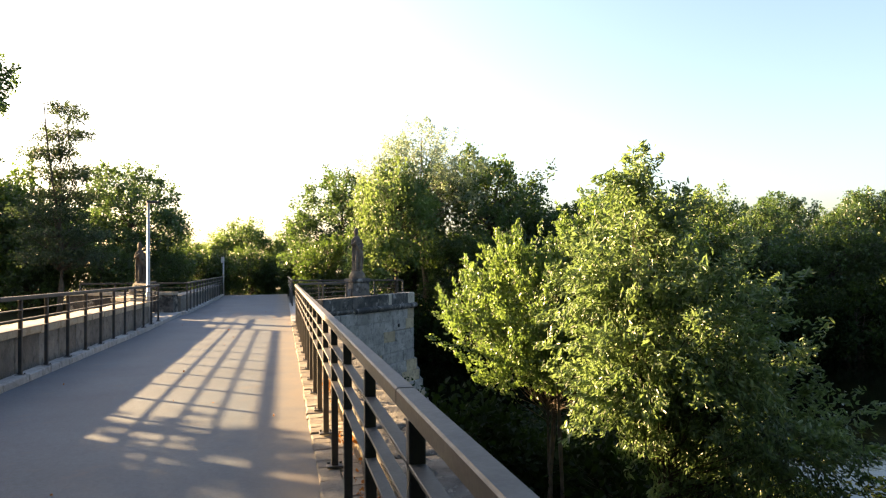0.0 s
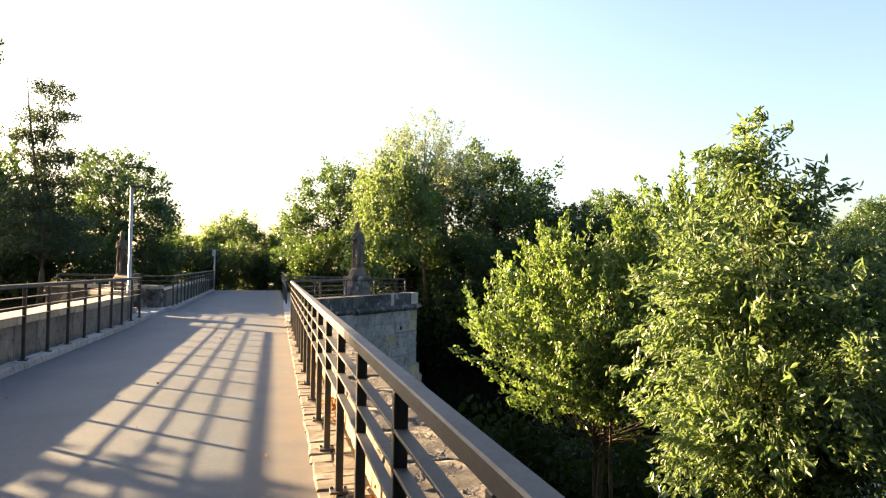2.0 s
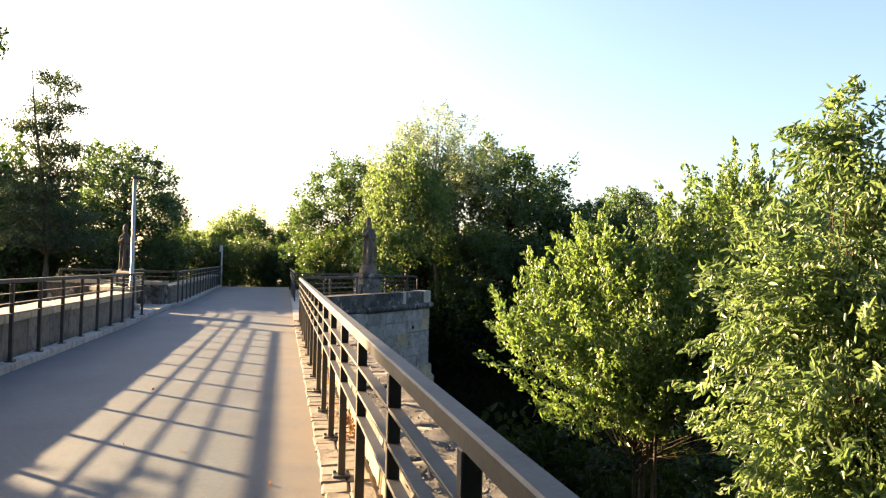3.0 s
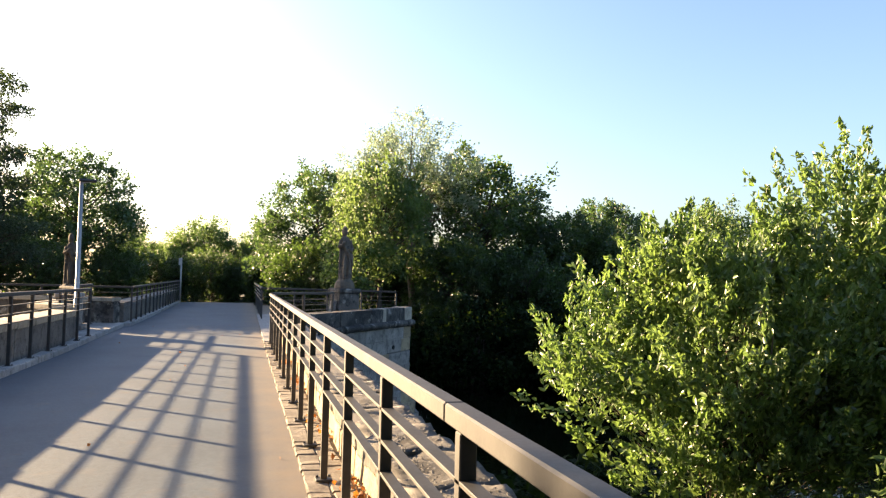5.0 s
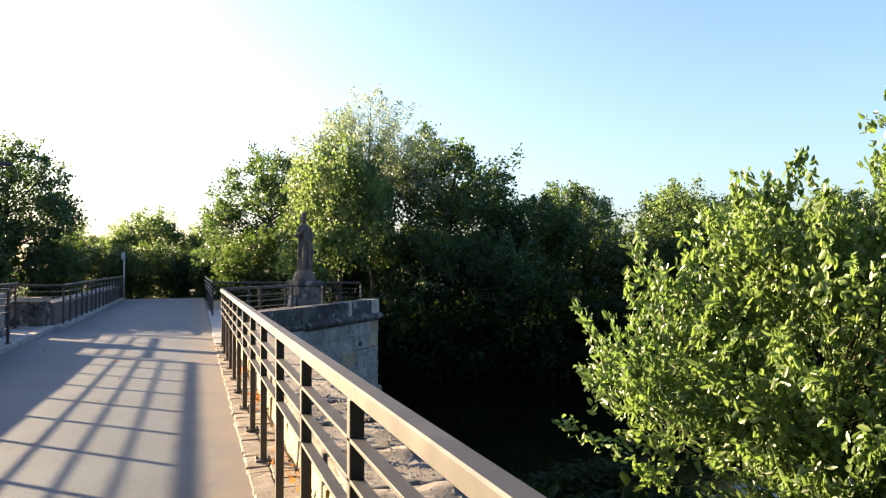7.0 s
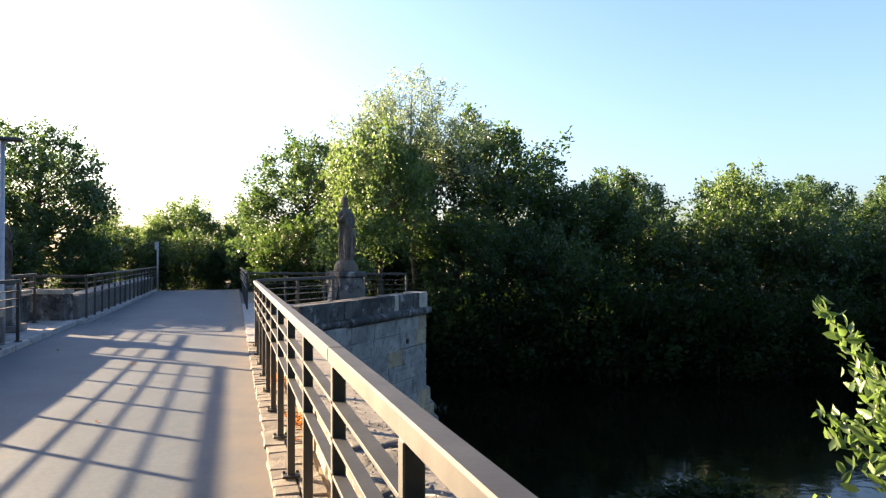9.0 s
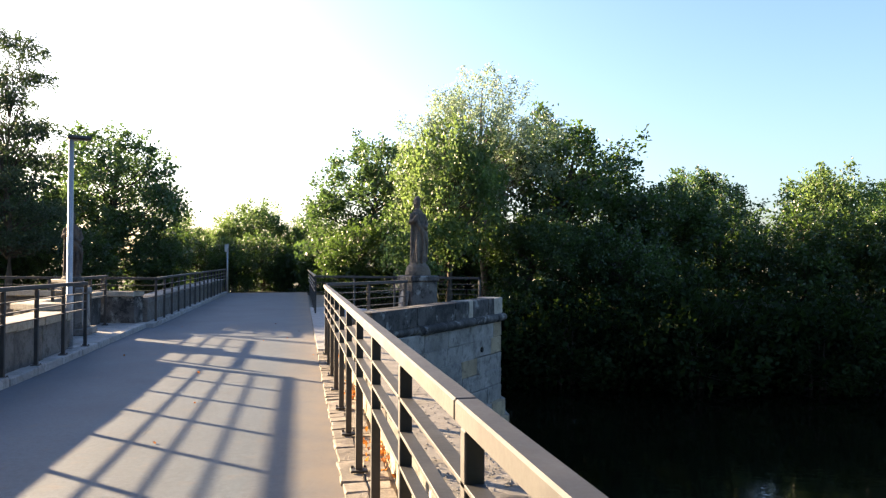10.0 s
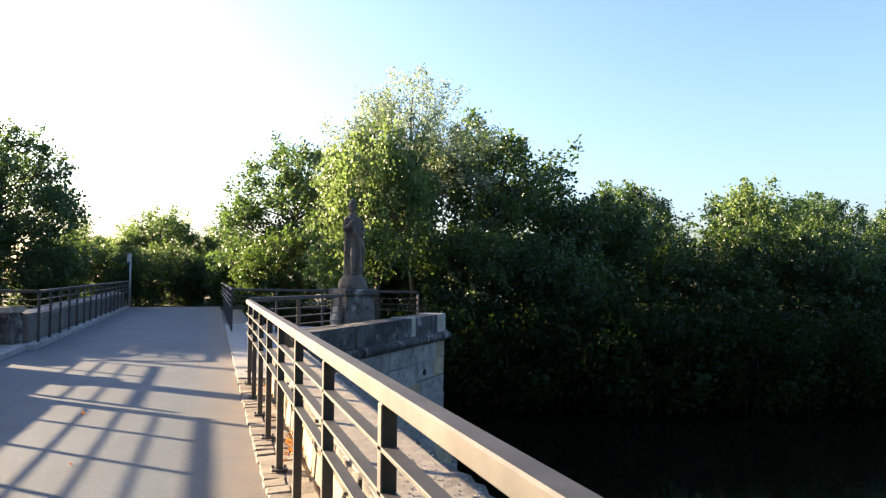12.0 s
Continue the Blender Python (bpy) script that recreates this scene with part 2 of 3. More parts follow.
def ground_z(x, y):
    bank = 40 - 0.25 * max(0.0, x - 6) + 1.2 * math.sin(x * 0.21)
    k = (y - bank) / 7
    k = max(0.0, min(1.0, k))
    far = -4.4 + 4.1 * k * k * (3 - 2 * k)
    islet = math.exp(-(((x - 4.2) / 3.2) ** 2 + ((y - 9.5) / 6) ** 2)) * 1.9
    return far + islet + 0.15 * noise.noise((x * 0.3, y * 0.3, 0))


bm = bmesh.new()
axis = [-900, -400, -200, -120, -80] + [v for v in range(-60, 90, 2)] + [100, 130, 180, 260, 450, 900]
vs = [[bm.verts.new((x, y, ground_z(x, y))) for x in axis] for y in axis]
for j in range(len(axis) - 1):
    for i in range(len(axis) - 1):
        bm.faces.new((vs[j][i], vs[j][i + 1], vs[j + 1][i + 1], vs[j + 1][i]))
ob = part("ground", bm, SOIL, None, "dark earth and grass of the river banks", True)
tagged(ob, category="ground", kind="structure")
bm = bmesh.new()
bmesh.ops.create_grid(bm, x_segments=8, y_segments=8, size=300, matrix=Matrix.Translation((0, -220, WATER_Z)))
tagged(part("water", bm, WATER, None, "dark still river water mirroring the trees"), category="river", kind="structure")

bm = bmesh.new()
ys = [-30, -20, -10, -5] + [i for i in range(-3, 48)] + [50, 55, 60]
rows = []
for y in ys:
    z = deck(y) - (0.045 * max(0.0, y - 46))
    rows.append([bm.verts.new((x, y, z)) for x in (-3.36 + 0.1 * min(1, max(0, y - 28)), -2.4, -1.4, -0.4, 0.5)])
for a, b in zip(rows, rows[1:]):
    for i in range(4):
        bm.faces.new((a[i], a[i + 1], b[i + 1], b[i]))
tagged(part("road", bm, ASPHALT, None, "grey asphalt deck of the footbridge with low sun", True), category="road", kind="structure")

bm = prism([(-4.1, -30), (1.40, -30), (1.40, 46), (-4.1, 46)], WATER_Z - 1.5, -0.16)
tagged(part("bridge_body", bm, MORTAR, None, "stone body of the old bridge"), category="bridge", kind="structure")

# ---- railings ----
RX, LX = 0.627, -3.36


def rail_top_right(y):
    return 1.290 - 0.0073 * y


def railing(name, label, pts, tops, posts, joints=(), group="bridge railings"):
    """A steel railing along straight pieces: handrail, three flat rails, flat posts on small feet."""
    t = thing(name, label, "railing", group)
    for (a, b), (za, zb) in zip(zip(pts, pts[1:]), zip(tops, tops[1:])):
        a, b = Vector((*a, za)), Vector((*b, zb))
        d = b - a
        q = d.to_track_quat("Y", "Z").to_matrix().to_4x4()
        cuts = [0.0] + [c for c in joints if 0 < c < d.length] + [d.length]
        for u0, u1 in zip(cuts, cuts[1:]):
            w = u1 - u0
            m = Matrix.Translation(a + d * ((u0 + u1) / 2 / d.length)) @ q
            bm = box((0, 0, -0.029), (0.064, w - 0.007, 0.058), 0, 0.006)
            bm.transform(m)
            part("handrail", bm, PAINT, t)
        for j in range(3):
            bm = box((0, 0, -0.062 - 0.134 * (j + 1)), (0.05, d.length, 0.014), 0, 0.002)
            bm.transform(Matrix.Translation((a + b) / 2) @ q)
            part("rail", bm, PAINT, t)
    for x, y, ztop, zbase, rz in posts:
        h = ztop - 0.062 - zbase
        p = part("post", box((0, 0, zbase + h / 2), (0.05, 0.05, h), 0, 0.004), PAINT, t)
        p.matrix_basis = pose(x, y, 0, 0, 0, rz)
        f = part("foot_plate", box((0, 0, zbase + 0.008), (0.12, 0.1, 0.016), 0, 0.003), PAINT, p)
        for sx in (-0.045, 0.045):
            bm = bmesh.new()
            bmesh.ops.create_cone(bm, cap_ends=True, segments=6, radius1=0.011, radius2=0.011, depth=0.014, matrix=Matrix.Translation((sx, 0.035, zbase + 0.023)))
            part("bolt", bm, PAINT, p)
    return t


post_y = [14.25 + 1.157 * k for k in range(-15, 8)]
posts = [(RX, y, rail_top_right(y), deck(y) + 0.03, 0) for y in post_y if -3.5 < y < 22.95]
railing("railing", "dark painted steel railing with flat rails on a stone kerb", [(RX, -3.5), (RX, 22.95)], [rail_top_right(-3.5), rail_top_right(22.95)], posts, [3.5 + 2.85 + 4.575 * k for k in range(-1, 5)])


def rail_top_left(y):
    return max(1.39 - 0.0095 * y, 1.165)


posts = [(LX, 23.45 - 1.157 * k, rail_top_left(23.45 - 1.157 * k), deck(23.45 - 1.157 * k) + 0.105, 0) for k in range(24)]
railing("railing", "dark painted steel railing in front of a low wall", [(LX, -4.0), (LX, 23.5)], [rail_top_left(-4.0), rail_top_left(23.5)], posts, [4.58 * k for k in range(1, 8)])
LFX = -3.17
posts = [(LFX - 0.004 * 1.12 * k, 28.5 + 1.12 * k, 1.12, 0.05, 0) for k in range(16)] + [(LFX - 1.3, 28.9, 1.12, 0.05, 70), (LFX - 2.6, 29.3, 1.12, 0.05, 70), (LFX - 3.9, 29.7, 1.12, 0.05, 70)]
railing("railing", "dark steel railing turning outwards at the pier", [(LFX - 3.9, 29.7), (LFX, 28.5), (LFX - 0.06, 45.5)], [1.12, 1.12, 1.12], posts, [4.58 * k for k in range(1, 8)])
posts = [(0.62, 31.4 + 1.12 * k, 1.09, -0.02, 0) for k in range(13)] + [(0.62 + 1.06 * k, 31.4 - 0.6 * k, 1.10, 0.0, -60) for k in range(1, 5)]
railing("railing", "dark steel railing round the pier with the statue", [(4.86, 29.0), (0.62, 31.4), (0.55, 45)], [1.10, 1.10, 1.07], posts, [4.58 * k for k in range(1, 8)])

posts = [(0.70, 23.46, 1.13, 0.015, -43), (1.50, 24.33, 1.13, 0.015, -43), (2.34, 25.25, 1.13, 0.015, -43)]
railing("railing", "short dark steel railing between the bridge rail and the pedestal", [(0.66, 23.42), (2.38, 25.29)], [1.13, 1.13], posts)

# ---- kerbs and parapets ----
# right kerb: cobble strip under the posts
kerb = thing("kerb_right", "worn stone kerb strip under the railing posts", "kerb", kind="structure")
bm = bmesh.new()
prev = None
for y in (-3.0, 21.05, 31.0):
    ring = [bm.verts.new((x, y, z)) for x, z in ((0.505, -0.24), (0.955, -0.24), (0.955, deck(y) + 0.004), (0.505, deck(y) + 0.004))]
    if prev:
        for k in range(4):
            bm.faces.new((prev[k], ring[k], ring[(k + 1) % 4], prev[(k + 1) % 4]))
    else:
        bm.faces.new(ring)
    prev = ring
bm.faces.new(prev[::-1])
bmesh.ops.recalc_face_normals(bm, faces=bm.faces[:])
part("kerb_bed", bm, JOINT, kerb)
kerb_meshes = [stone_mesh("kerb_stone", 0.17, 0.20, 0.10, KERB, 10 + k, 0.005) for k in range(8)]
rng = random.Random(4)
for cx in (0.575, 0.745):
    y = -2.0 + cx
    while y < 31:
        L, W = rng.uniform(0.55, 1.25), rng.uniform(0.93, 1.03)
        m = pose(cx + rng.uniform(-0.007, 0.007), y + 0.1 * L, deck(y) - 0.028 + rng.uniform(-0.008, 0.006), rng.uniform(-2, 2), rng.uniform(-2, 2), rng.choice((0, 180)) + rng.uniform(-2.5, 2.5)) @ Matrix.Diagonal((W, L, 1, 1))
        mesh_part("kerb_stone", rng.choice(kerb_meshes), kerb, m)
        y += 0.2 * L + rng.uniform(0.003, 0.012)

# right parapet: low stone wall outside the railing
PZ = 0.45
# crumbled stone, its grey lowered to include the railing's shade on top
CRUMBLED = stone_mat("crumbled_coping", (0.09, 0.085, 0.078), (0.23, 0.215, 0.195), (0.04, 0.038, 0.035), 0.5, 22.0, ((8.0, 0.58, 0.64, (0.42, 0.40, 0.36)), (2.0, 0.52, 0.6, (0.07, 0.066, 0.06))))
par = thing("parapet_right", "low weathered sandstone parapet with a rough top", "parapet wall", kind="structure")
part("wall_core", box((1.14, 9.6, PZ / 2 - 0.15), (0.48, 26.4, PZ + 0.26)), MORTAR, par)
blk = [stone_mesh("block", 0.56, 0.66, 0.24, SAND, 30 + k, 0.012) for k in range(4)]


def broken_coping(seed):
    """A coping stone whose upper face has crumbled to an uneven, gritty surface."""
    bm = box((0, 0, 0), (0.57, 0.82, 0.2))
    bmesh.ops.subdivide_edges(bm, edges=bm.edges[:], cuts=7, use_grid_fill=True)
    for v in bm.verts:
        p = v.co * 5.0 + Vector((seed * 3.7, seed * 1.3, 0))
        n1, n2 = noise.noise(p), noise.noise(p * 3.1)
        if v.co.z > 0.03:
            v.co.z += 0.018 * n1 + 0.016 * n2 - 0.015 - (0.02 if n1 < -0.25 else 0.0)
        v.co.x += 0.018 * n2
    return to_mesh("coping_stone", bm, CRUMBLED, True)


cap = [broken_coping(k) for k in range(5)]
y = -3.4
while y < 22.4:
    mesh_part("block", rng.choice(blk), par, pose(1.145, y + 0.33, deck(y) + 0.09, 0, 0, rng.uniform(-1, 1)))
    y += 0.68
y = -3.4
while y < 22.2:
    mesh_part("coping_stone", rng.choice(cap), par, pose(1.165, y + 0.41, PZ - 0.13 + 0.6 * deck(y) + rng.uniform(-0.012, 0.012), rng.uniform(-1, 1), rng.uniform(-2, 2), rng.uniform(-1.5, 1.5)))
    y += 0.84

rng_s = np.random.default_rng(12)
bm = bmesh.new()
for k in range(2600):
    yy = rng_s.uniform(1.0, 22.2)
    r = rng_s.uniform(0.005, 0.015) * (2.0 if rng_s.uniform() > 0.93 else 1.0)
    c = Vector((rng_s.uniform(0.92, 1.42), yy, PZ - 0.03 + 0.6 * deck(yy)))
    v = [bm.verts.new(c + Vector(d) * r * rng_s.uniform(0.7, 1.3)) for d in ((1, 0, -0.3), (-1, 0.2, -0.3), (0, 1, -0.3), (0.1, -1, -0.3), (0.25, 0.2, 0.38))]
    for f in ((0, 2, 4), (2, 1, 4), (1, 3, 4), (3, 0, 4), (0, 3, 1, 2)):
        bm.faces.new([v[q] for q in f])
tagged(part("rubble", bm, GREY, par, "loose grit and stone chips on the coping"), kind="stuff")

# left kerb and parapet
kl = thing("kerb_left", "pale stone kerb along the asphalt", "kerb", kind="structure")
ks = [stone_mesh("kerb_stone", 0.20, 0.98, 0.30, PAVE, 50 + k, 0.006) for k in range(4)]
y = -8.0
while y < 45:
    mesh_part("kerb_stone", rng.choice(ks), kl, pose(-3.38 + (0.16 if y > 27.8 else 0.0), y + 0.5, deck(y) - 0.045 + rng.uniform(-0.004, 0.004), 0, rng.uniform(-1, 1), rng.uniform(-0.4, 0.4)))
    y += 1.0
wl = thing("parapet_left", "low grey stone parapet with sunlit coping", "parapet wall", kind="structure")


def left_wall(y0, y1, caps, dx=0.0):
    y = y0
    while y < y1 - 0.2:
        L = min(1.08, y1 - y)
        zt = max(0.885 - 0.0095 * y, 0.62 if y > 28 else 0.66)
        mesh_part("slab", rng.choice(slab), wl, pose(-3.84 + dx, y + L / 2, zt - 0.46, 0, 0, rng.uniform(-0.5, 0.5)) @ Matrix.Diagonal((1, L / 1.08, 1, 1)))
        mesh_part("coping_stone", rng.choice(caps), wl, pose(-3.86 + dx, y + L / 2, zt - 0.07 + rng.uniform(-0.006, 0.006), 0, rng.uniform(-1, 1), rng.uniform(-0.5, 0.5)) @ Matrix.Diagonal((1, L / 1.08, 1, 1)))
        y += L


slab = [stone_mesh("slab", 0.40, 1.06, 0.80, BROWN, 60 + k, 0.008) for k in range(4)]
capl = [stone_mesh("coping_stone", 0.52, 1.06, 0.14, PALE, 70 + k, 0.006) for k in range(3)]
# greyer coping puts shade into the colour where the pale coping is unlit
capg = [stone_mesh("coping_stone", 0.46, 1.06, 0.14, GREY, 75 + k, 0.006) for k in range(3)]
left_wall(-8, 23.6, capl)
left_wall(28.9, 46, capg, 0.2)

# ---- right pier bastion ----
BA, BB, BC, BD = Vector((1.42, 22.8)), Vector((5.0, 27.35)), Vector((5.0, 30.6)), Vector((1.25, 34.6))
bas = thing("bastion_right", "pointed ashlar pier with weathered parapet", "bridge pier", kind="structure")
part("core", prism([(0.8, 22.9), BA + Vector((-0.12, 0.1)), BB + Vector((-0.14, 0)), BC + Vector((-0.14, 0)), BD, (0.8, 34.6)], WATER_Z - 1.5, -0.02), MORTAR, bas)
ashl = [stone_mesh("ashlar", 1.0, 0.5, 0.375, ASHLAR if k != 4 else SAND, 80 + k, 0.012) for k in range(7)]


def course(p, q, z, hgt, meshes, name, off=0.0, thick=0.5, lens=(0.7, 1.3), out=0.0):
    d = q - p
    L = d.length
    u = d / L
    nrm = Vector((u.y, -u.x))
    s = -off
    while s < L - 0.05:
        w = rng.uniform(*lens)
        a, b = max(s, 0.0), min(s + w, L)
        if b - a > 0.08:
            c = p + u * ((a + b) / 2) + nrm * (out - thick / 2)
            m = pose(c.x, c.y, z, 0, 0, math.degrees(math.atan2(u.y, u.x))) @ Matrix.Diagonal((b - a - 0.012, 1.0, hgt, 1))
            mesh_part(name, rng.choice(meshes), bas, m)
        s += w


for i in range(10):
    low = i > 4
    course(BA, BB, 0.10 - 0.38 * (i + 0.5), 1.0, ashl, "ashlar", rng.uniform(0, 0.7), 0.5, (0.6, 1.5), 0.11 * max(0, i - 4) * low)
    course(BB, BC, 0.10 - 0.38 * (i + 0.5), 1.0, ashl, "ashlar", rng.uniform(0, 0.7), 0.5, (0.6, 1.5), 0.11 * max(0, i - 4) * low)
top = [stone_mesh("parapet_block", 1.0, 0.42, 0.38, DARKSTONE, 90 + k, 0.010) for k in range(3)]
pale_top = stone_mesh("parapet_block", 0.5, 0.46, 0.40, PALE, 95, 0.006)


def moulding(seed):
    """A string course block with a rounded, weather-worn nose on its outer side."""
    bm = bmesh.new()
    sec = [(0.25, -0.10), (0.25, 0.10), (-0.17, 0.10), (-0.225, 0.07), (-0.25, 0.02), (-0.235, -0.04), (-0.17, -0.085), (-0.12, -0.10)]
    rng = random.Random(seed)
    rings = []
    for i in range(9):
        rings.append([bm.verts.new((-0.5 + i / 8, y + rng.uniform(-0.012, 0.012), z + rng.uniform(-0.01, 0.01))) for y, z in sec])
    for u, v in zip(rings, rings[1:]):
        for k in range(len(sec)):
            bm.faces.new((u[k], u[(k + 1) % len(sec)], v[(k + 1) % len(sec)], v[k]))
    bm.faces.new(rings[0][::-1])
    bm.faces.new(rings[-1])
    bmesh.ops.recalc_face_normals(bm, faces=bm.faces[:])
    return to_mesh("string_course", bm, DARKSTONE, True)


string = [moulding(96 + k) for k in range(3)]
BS = BA + (BB - BA) * 0.30
course(BA, BS, 0.18, 1.0, string, "string_course", 0.0, 0.5, (1.1, 1.5), 0.005)
course(BS, BB + (BB - BA).normalized() * 0.08, 0.17, 1.0, string, "string_course", 0.2, 0.5, (1.1, 1.5), 0.13)
course(BB, BC, 0.172, 1.0, string, "string_course", 0.2, 0.5, (1.1, 1.5), 0.13)
course(BA, BB - (BB - BA).normalized() * 0.42, 0.45, 1.0, top, "parapet_block", 0.0, 0.42, (1.0, 1.9), 0.0)
course(BB, BB + (BC - BB).normalized() * 0.6, 0.45, 1.0, top, "parapet_block", 0.0, 0.42, (1.0, 1.7), 0.0)
u = (BB - BA).normalized()
c = BB - u * 0.2 + Vector((u.y, -u.x)) * -0.22
mesh_part("parapet_block", pale_top, bas, pose(c.x, c.y, 0.45, 0, 0, math.degrees(math.atan2(u.y, u.x))))
c = BB - u * 1.75 + Vector((u.y, -u.x)) * -0.219
mesh_part("parapet_block", pale_top, bas, pose(c.x, c.y, 0.45, 0, 0, math.degrees(math.atan2(u.y, u.x))) @ Matrix.Diagonal((0.36, 1, 1, 1)))
part("paving", prism([(0.5, 22.9), (1.3, 22.7), (4.7, 27.2), (4.7, 30.6), (1.2, 34.2), (0.5, 34.2)], -0.09, 0.015), PAVE, bas)

# black disc painted as the darkness inside the drain
bm = bmesh.new()
bmesh.ops.create_cone(bm, cap_ends=True, segments=12, radius1=0.06, radius2=0.06, depth=0.04)
hole = part("drain_mouth", bm, rough_mat("drain_dark", (0.004, 0.004, 0.004), (0.01, 0.01, 0.01), 8.0), bas, "black drain mouth")
hp = BA + (BB - BA) * 0.80 + Vector((u.y, -u.x)) * 0.005
hole.matrix_basis = Matrix.Translation((hp.x, hp.y, -0.5)) @ Matrix.Rotation(math.atan2(u.y, u.x), 4, "Z") @ Matrix.Rotation(radians(90), 4, "X")

# ---- left pier bastion ----
basl = thing("bastion_left", "pier alcove with low stone walls and pale coping", "bridge pier", kind="structure")
part("core", prism([(-3.3, 22.3), (-7.6, 25.0), (-7.6, 27.2), (-3.3, 31.0)][::-1], WATER_Z - 1.5, -0.02), MORTAR, basl)
part("paving", prism([(-3.3, 22.0), (-7.2, 25.0), (-7.2, 27.0), (-3.3, 30.6)][::-1], -0.06, 0.03), PAVE, basl)
for a, b in (((-3.95, 23.7), (-4.62, 24.4)), ((-4.62, 24.4), (-4.62, 26.7)), ((-4.62, 27.5), (-4.62, 28.6)), ((-3.6, 28.75), (-7.4, 29.9))):
    a, b = Vector(a), Vector(b)
    d = b - a
    ang = math.atan2(d.y, d.x)
    n = max(1, round(d.length / 1.1))
    for k in range(n):
        c = a + d * ((k + 0.5) / n)
        # dark stone colours in the shade on the alcove's wall faces
        mesh_part("block", stone_mesh("block", d.length / n - 0.01, 0.4, 0.66, DARKSTONE, 120 + k), basl, pose(c.x, c.y, 0.33, 0, 0, math.degrees(ang)))
        mesh_part("coping_stone", stone_mesh("coping_stone", d.length / n - 0.006, 0.5, 0.12, PALE, 130 + k), basl, pose(c.x, c.y, 0.72, 0, 0, math.degrees(ang)))
posts = [(-4.2, 24.5 + 1.2 * k, 1.18, 0.03, 0) for k in range(4)]
railing("railing", "dark steel railing along the shallow pier alcove", [(-3.75, 24.0), (-4.2, 24.5), (-4.2, 28.2)], [1.18, 1.18, 1.18], posts, [4.58 * k for k in range(1, 8)])

# ---- statues ----
def statue(name, label, at, turn, h, seed, stone=STATUE):
    """A draped stone figure on a rounded mound: robe, mantle, bent arms and head fused into one plain mesh."""
    bm = bmesh.new()
    k = h / 1.92

    def robe(rows, sides=40, fold=0.0):
        rings = []
        for z, rx, ry, cx, cy in rows:
            ring = []
            for i in range(sides):
                a = 2 * math.pi * i / sides
                f = 1 + fold * (math.sin(8 * a + 2.4 * math.sin(3 * z + seed)) + 0.6 * math.sin(15 * a - 4 * z)) + 0.6 * fold * noise.noise((2 * math.cos(a), 2 * math.sin(a), 4 * z + seed))
                ring.append(bm.verts.new((k * (cx + rx * f * math.cos(a)), k * (cy + ry * f * math.sin(a)), k * z)))
            rings.append(ring)
        for u, v in zip(rings, rings[1:]):
            for i in range(sides):
                bm.faces.new((u[i], u[(i + 1) % sides], v[(i + 1) % sides], v[i]))
        bm.faces.new(rings[0][::-1])
        bm.faces.new(rings[-1])

    def limb(pts, radii):
        add_tube(bm, [tuple(k * c for c in p) for p in pts], [k * r for r in radii], 10)

    # mound, robe from hem to shoulders, neck and head
    robe([(0.0, 0.40, 0.38, 0, 0), (0.10, 0.39, 0.37, 0, 0), (0.20, 0.34, 0.33, 0, 0), (0.28, 0.25, 0.25, 0, 0)], 32, 0.01)
    robe([(0.24, 0.25, 0.22, 0.0, 0), (0.34, 0.24, 0.20, 0.0, 0), (0.60, 0.215, 0.18, 0.02, 0), (0.85, 0.205, 0.17, 0.045, 0), (1.02, 0.20, 0.165, 0.05, 0), (1.15, 0.175, 0.14, 0.035, 0), (1.32, 0.195, 0.14, 0.01, 0), (1.46, 0.20, 0.125, -0.01, 0), (1.54, 0.13, 0.09, -0.02, 0), (1.58, 0.07, 0.07, -0.03, 0)], 48, 0.055)
    limb([(-0.02, 0, 1.54), (-0.03, -0.01, 1.64)], [0.065, 0.06])
    m = Matrix.Translation((-0.035 * k, -0.02 * k, 1.745 * k)) @ Matrix.Diagonal((0.098 * k, 0.112 * k, 0.145 * k, 1))
    bmesh.ops.create_uvsphere(bm, u_segments=16, v_segments=12, radius=1.0, matrix=m)
    m = Matrix.Translation((-0.03 * k, 0.035 * k, 1.72 * k)) @ Matrix.Diagonal((0.118 * k, 0.105 * k, 0.165 * k, 1))
    bmesh.ops.create_uvsphere(bm, u_segments=16, v_segments=12, radius=1.0, matrix=m)
    # bent arms, one across the breast, one holding up the cloak
    limb([(0.18, 0, 1.45), (0.265, -0.03, 1.22), (0.20, -0.16, 1.12), (0.04, -0.21, 1.20)], [0.075, 0.072, 0.06, 0.045])
    limb([(-0.19, 0, 1.45), (-0.265, -0.05, 1.25), (-0.20, -0.18, 1.30), (-0.08, -0.22, 1.42)], [0.075, 0.07, 0.058, 0.045])
    # mantle: heavy folds slung from shoulder to hip and falling to the feet
    limb([(-0.16, -0.06, 1.48), (-0.05, -0.17, 1.20), (0.12, -0.19, 1.00), (0.22, -0.08, 0.88)], [0.05, 0.055, 0.06, 0.06])
    limb([(0.23, -0.06, 1.05), (0.26, -0.07, 0.75), (0.25, -0.05, 0.34)], [0.065, 0.06, 0.05])
    limb([(0.10, -0.19, 1.0), (0.12, -0.21, 0.7), (0.06, -0.22, 0.30)], [0.045, 0.05, 0.045])
    limb([(-0.08, -0.16, 0.95), (-0.11, -0.22, 0.66), (-0.10, -0.23, 0.30)], [0.045, 0.06, 0.05])
    limb([(-0.20, 0.0, 1.25), (-0.22, -0.02, 0.8), (-0.22, 0.0, 0.30)], [0.055, 0.05, 0.06])
    limb([(0.14, 0.12, 1.46), (0.18, 0.18, 0.9), (0.16, 0.19, 0.28)], [0.06, 0.07, 0.07])
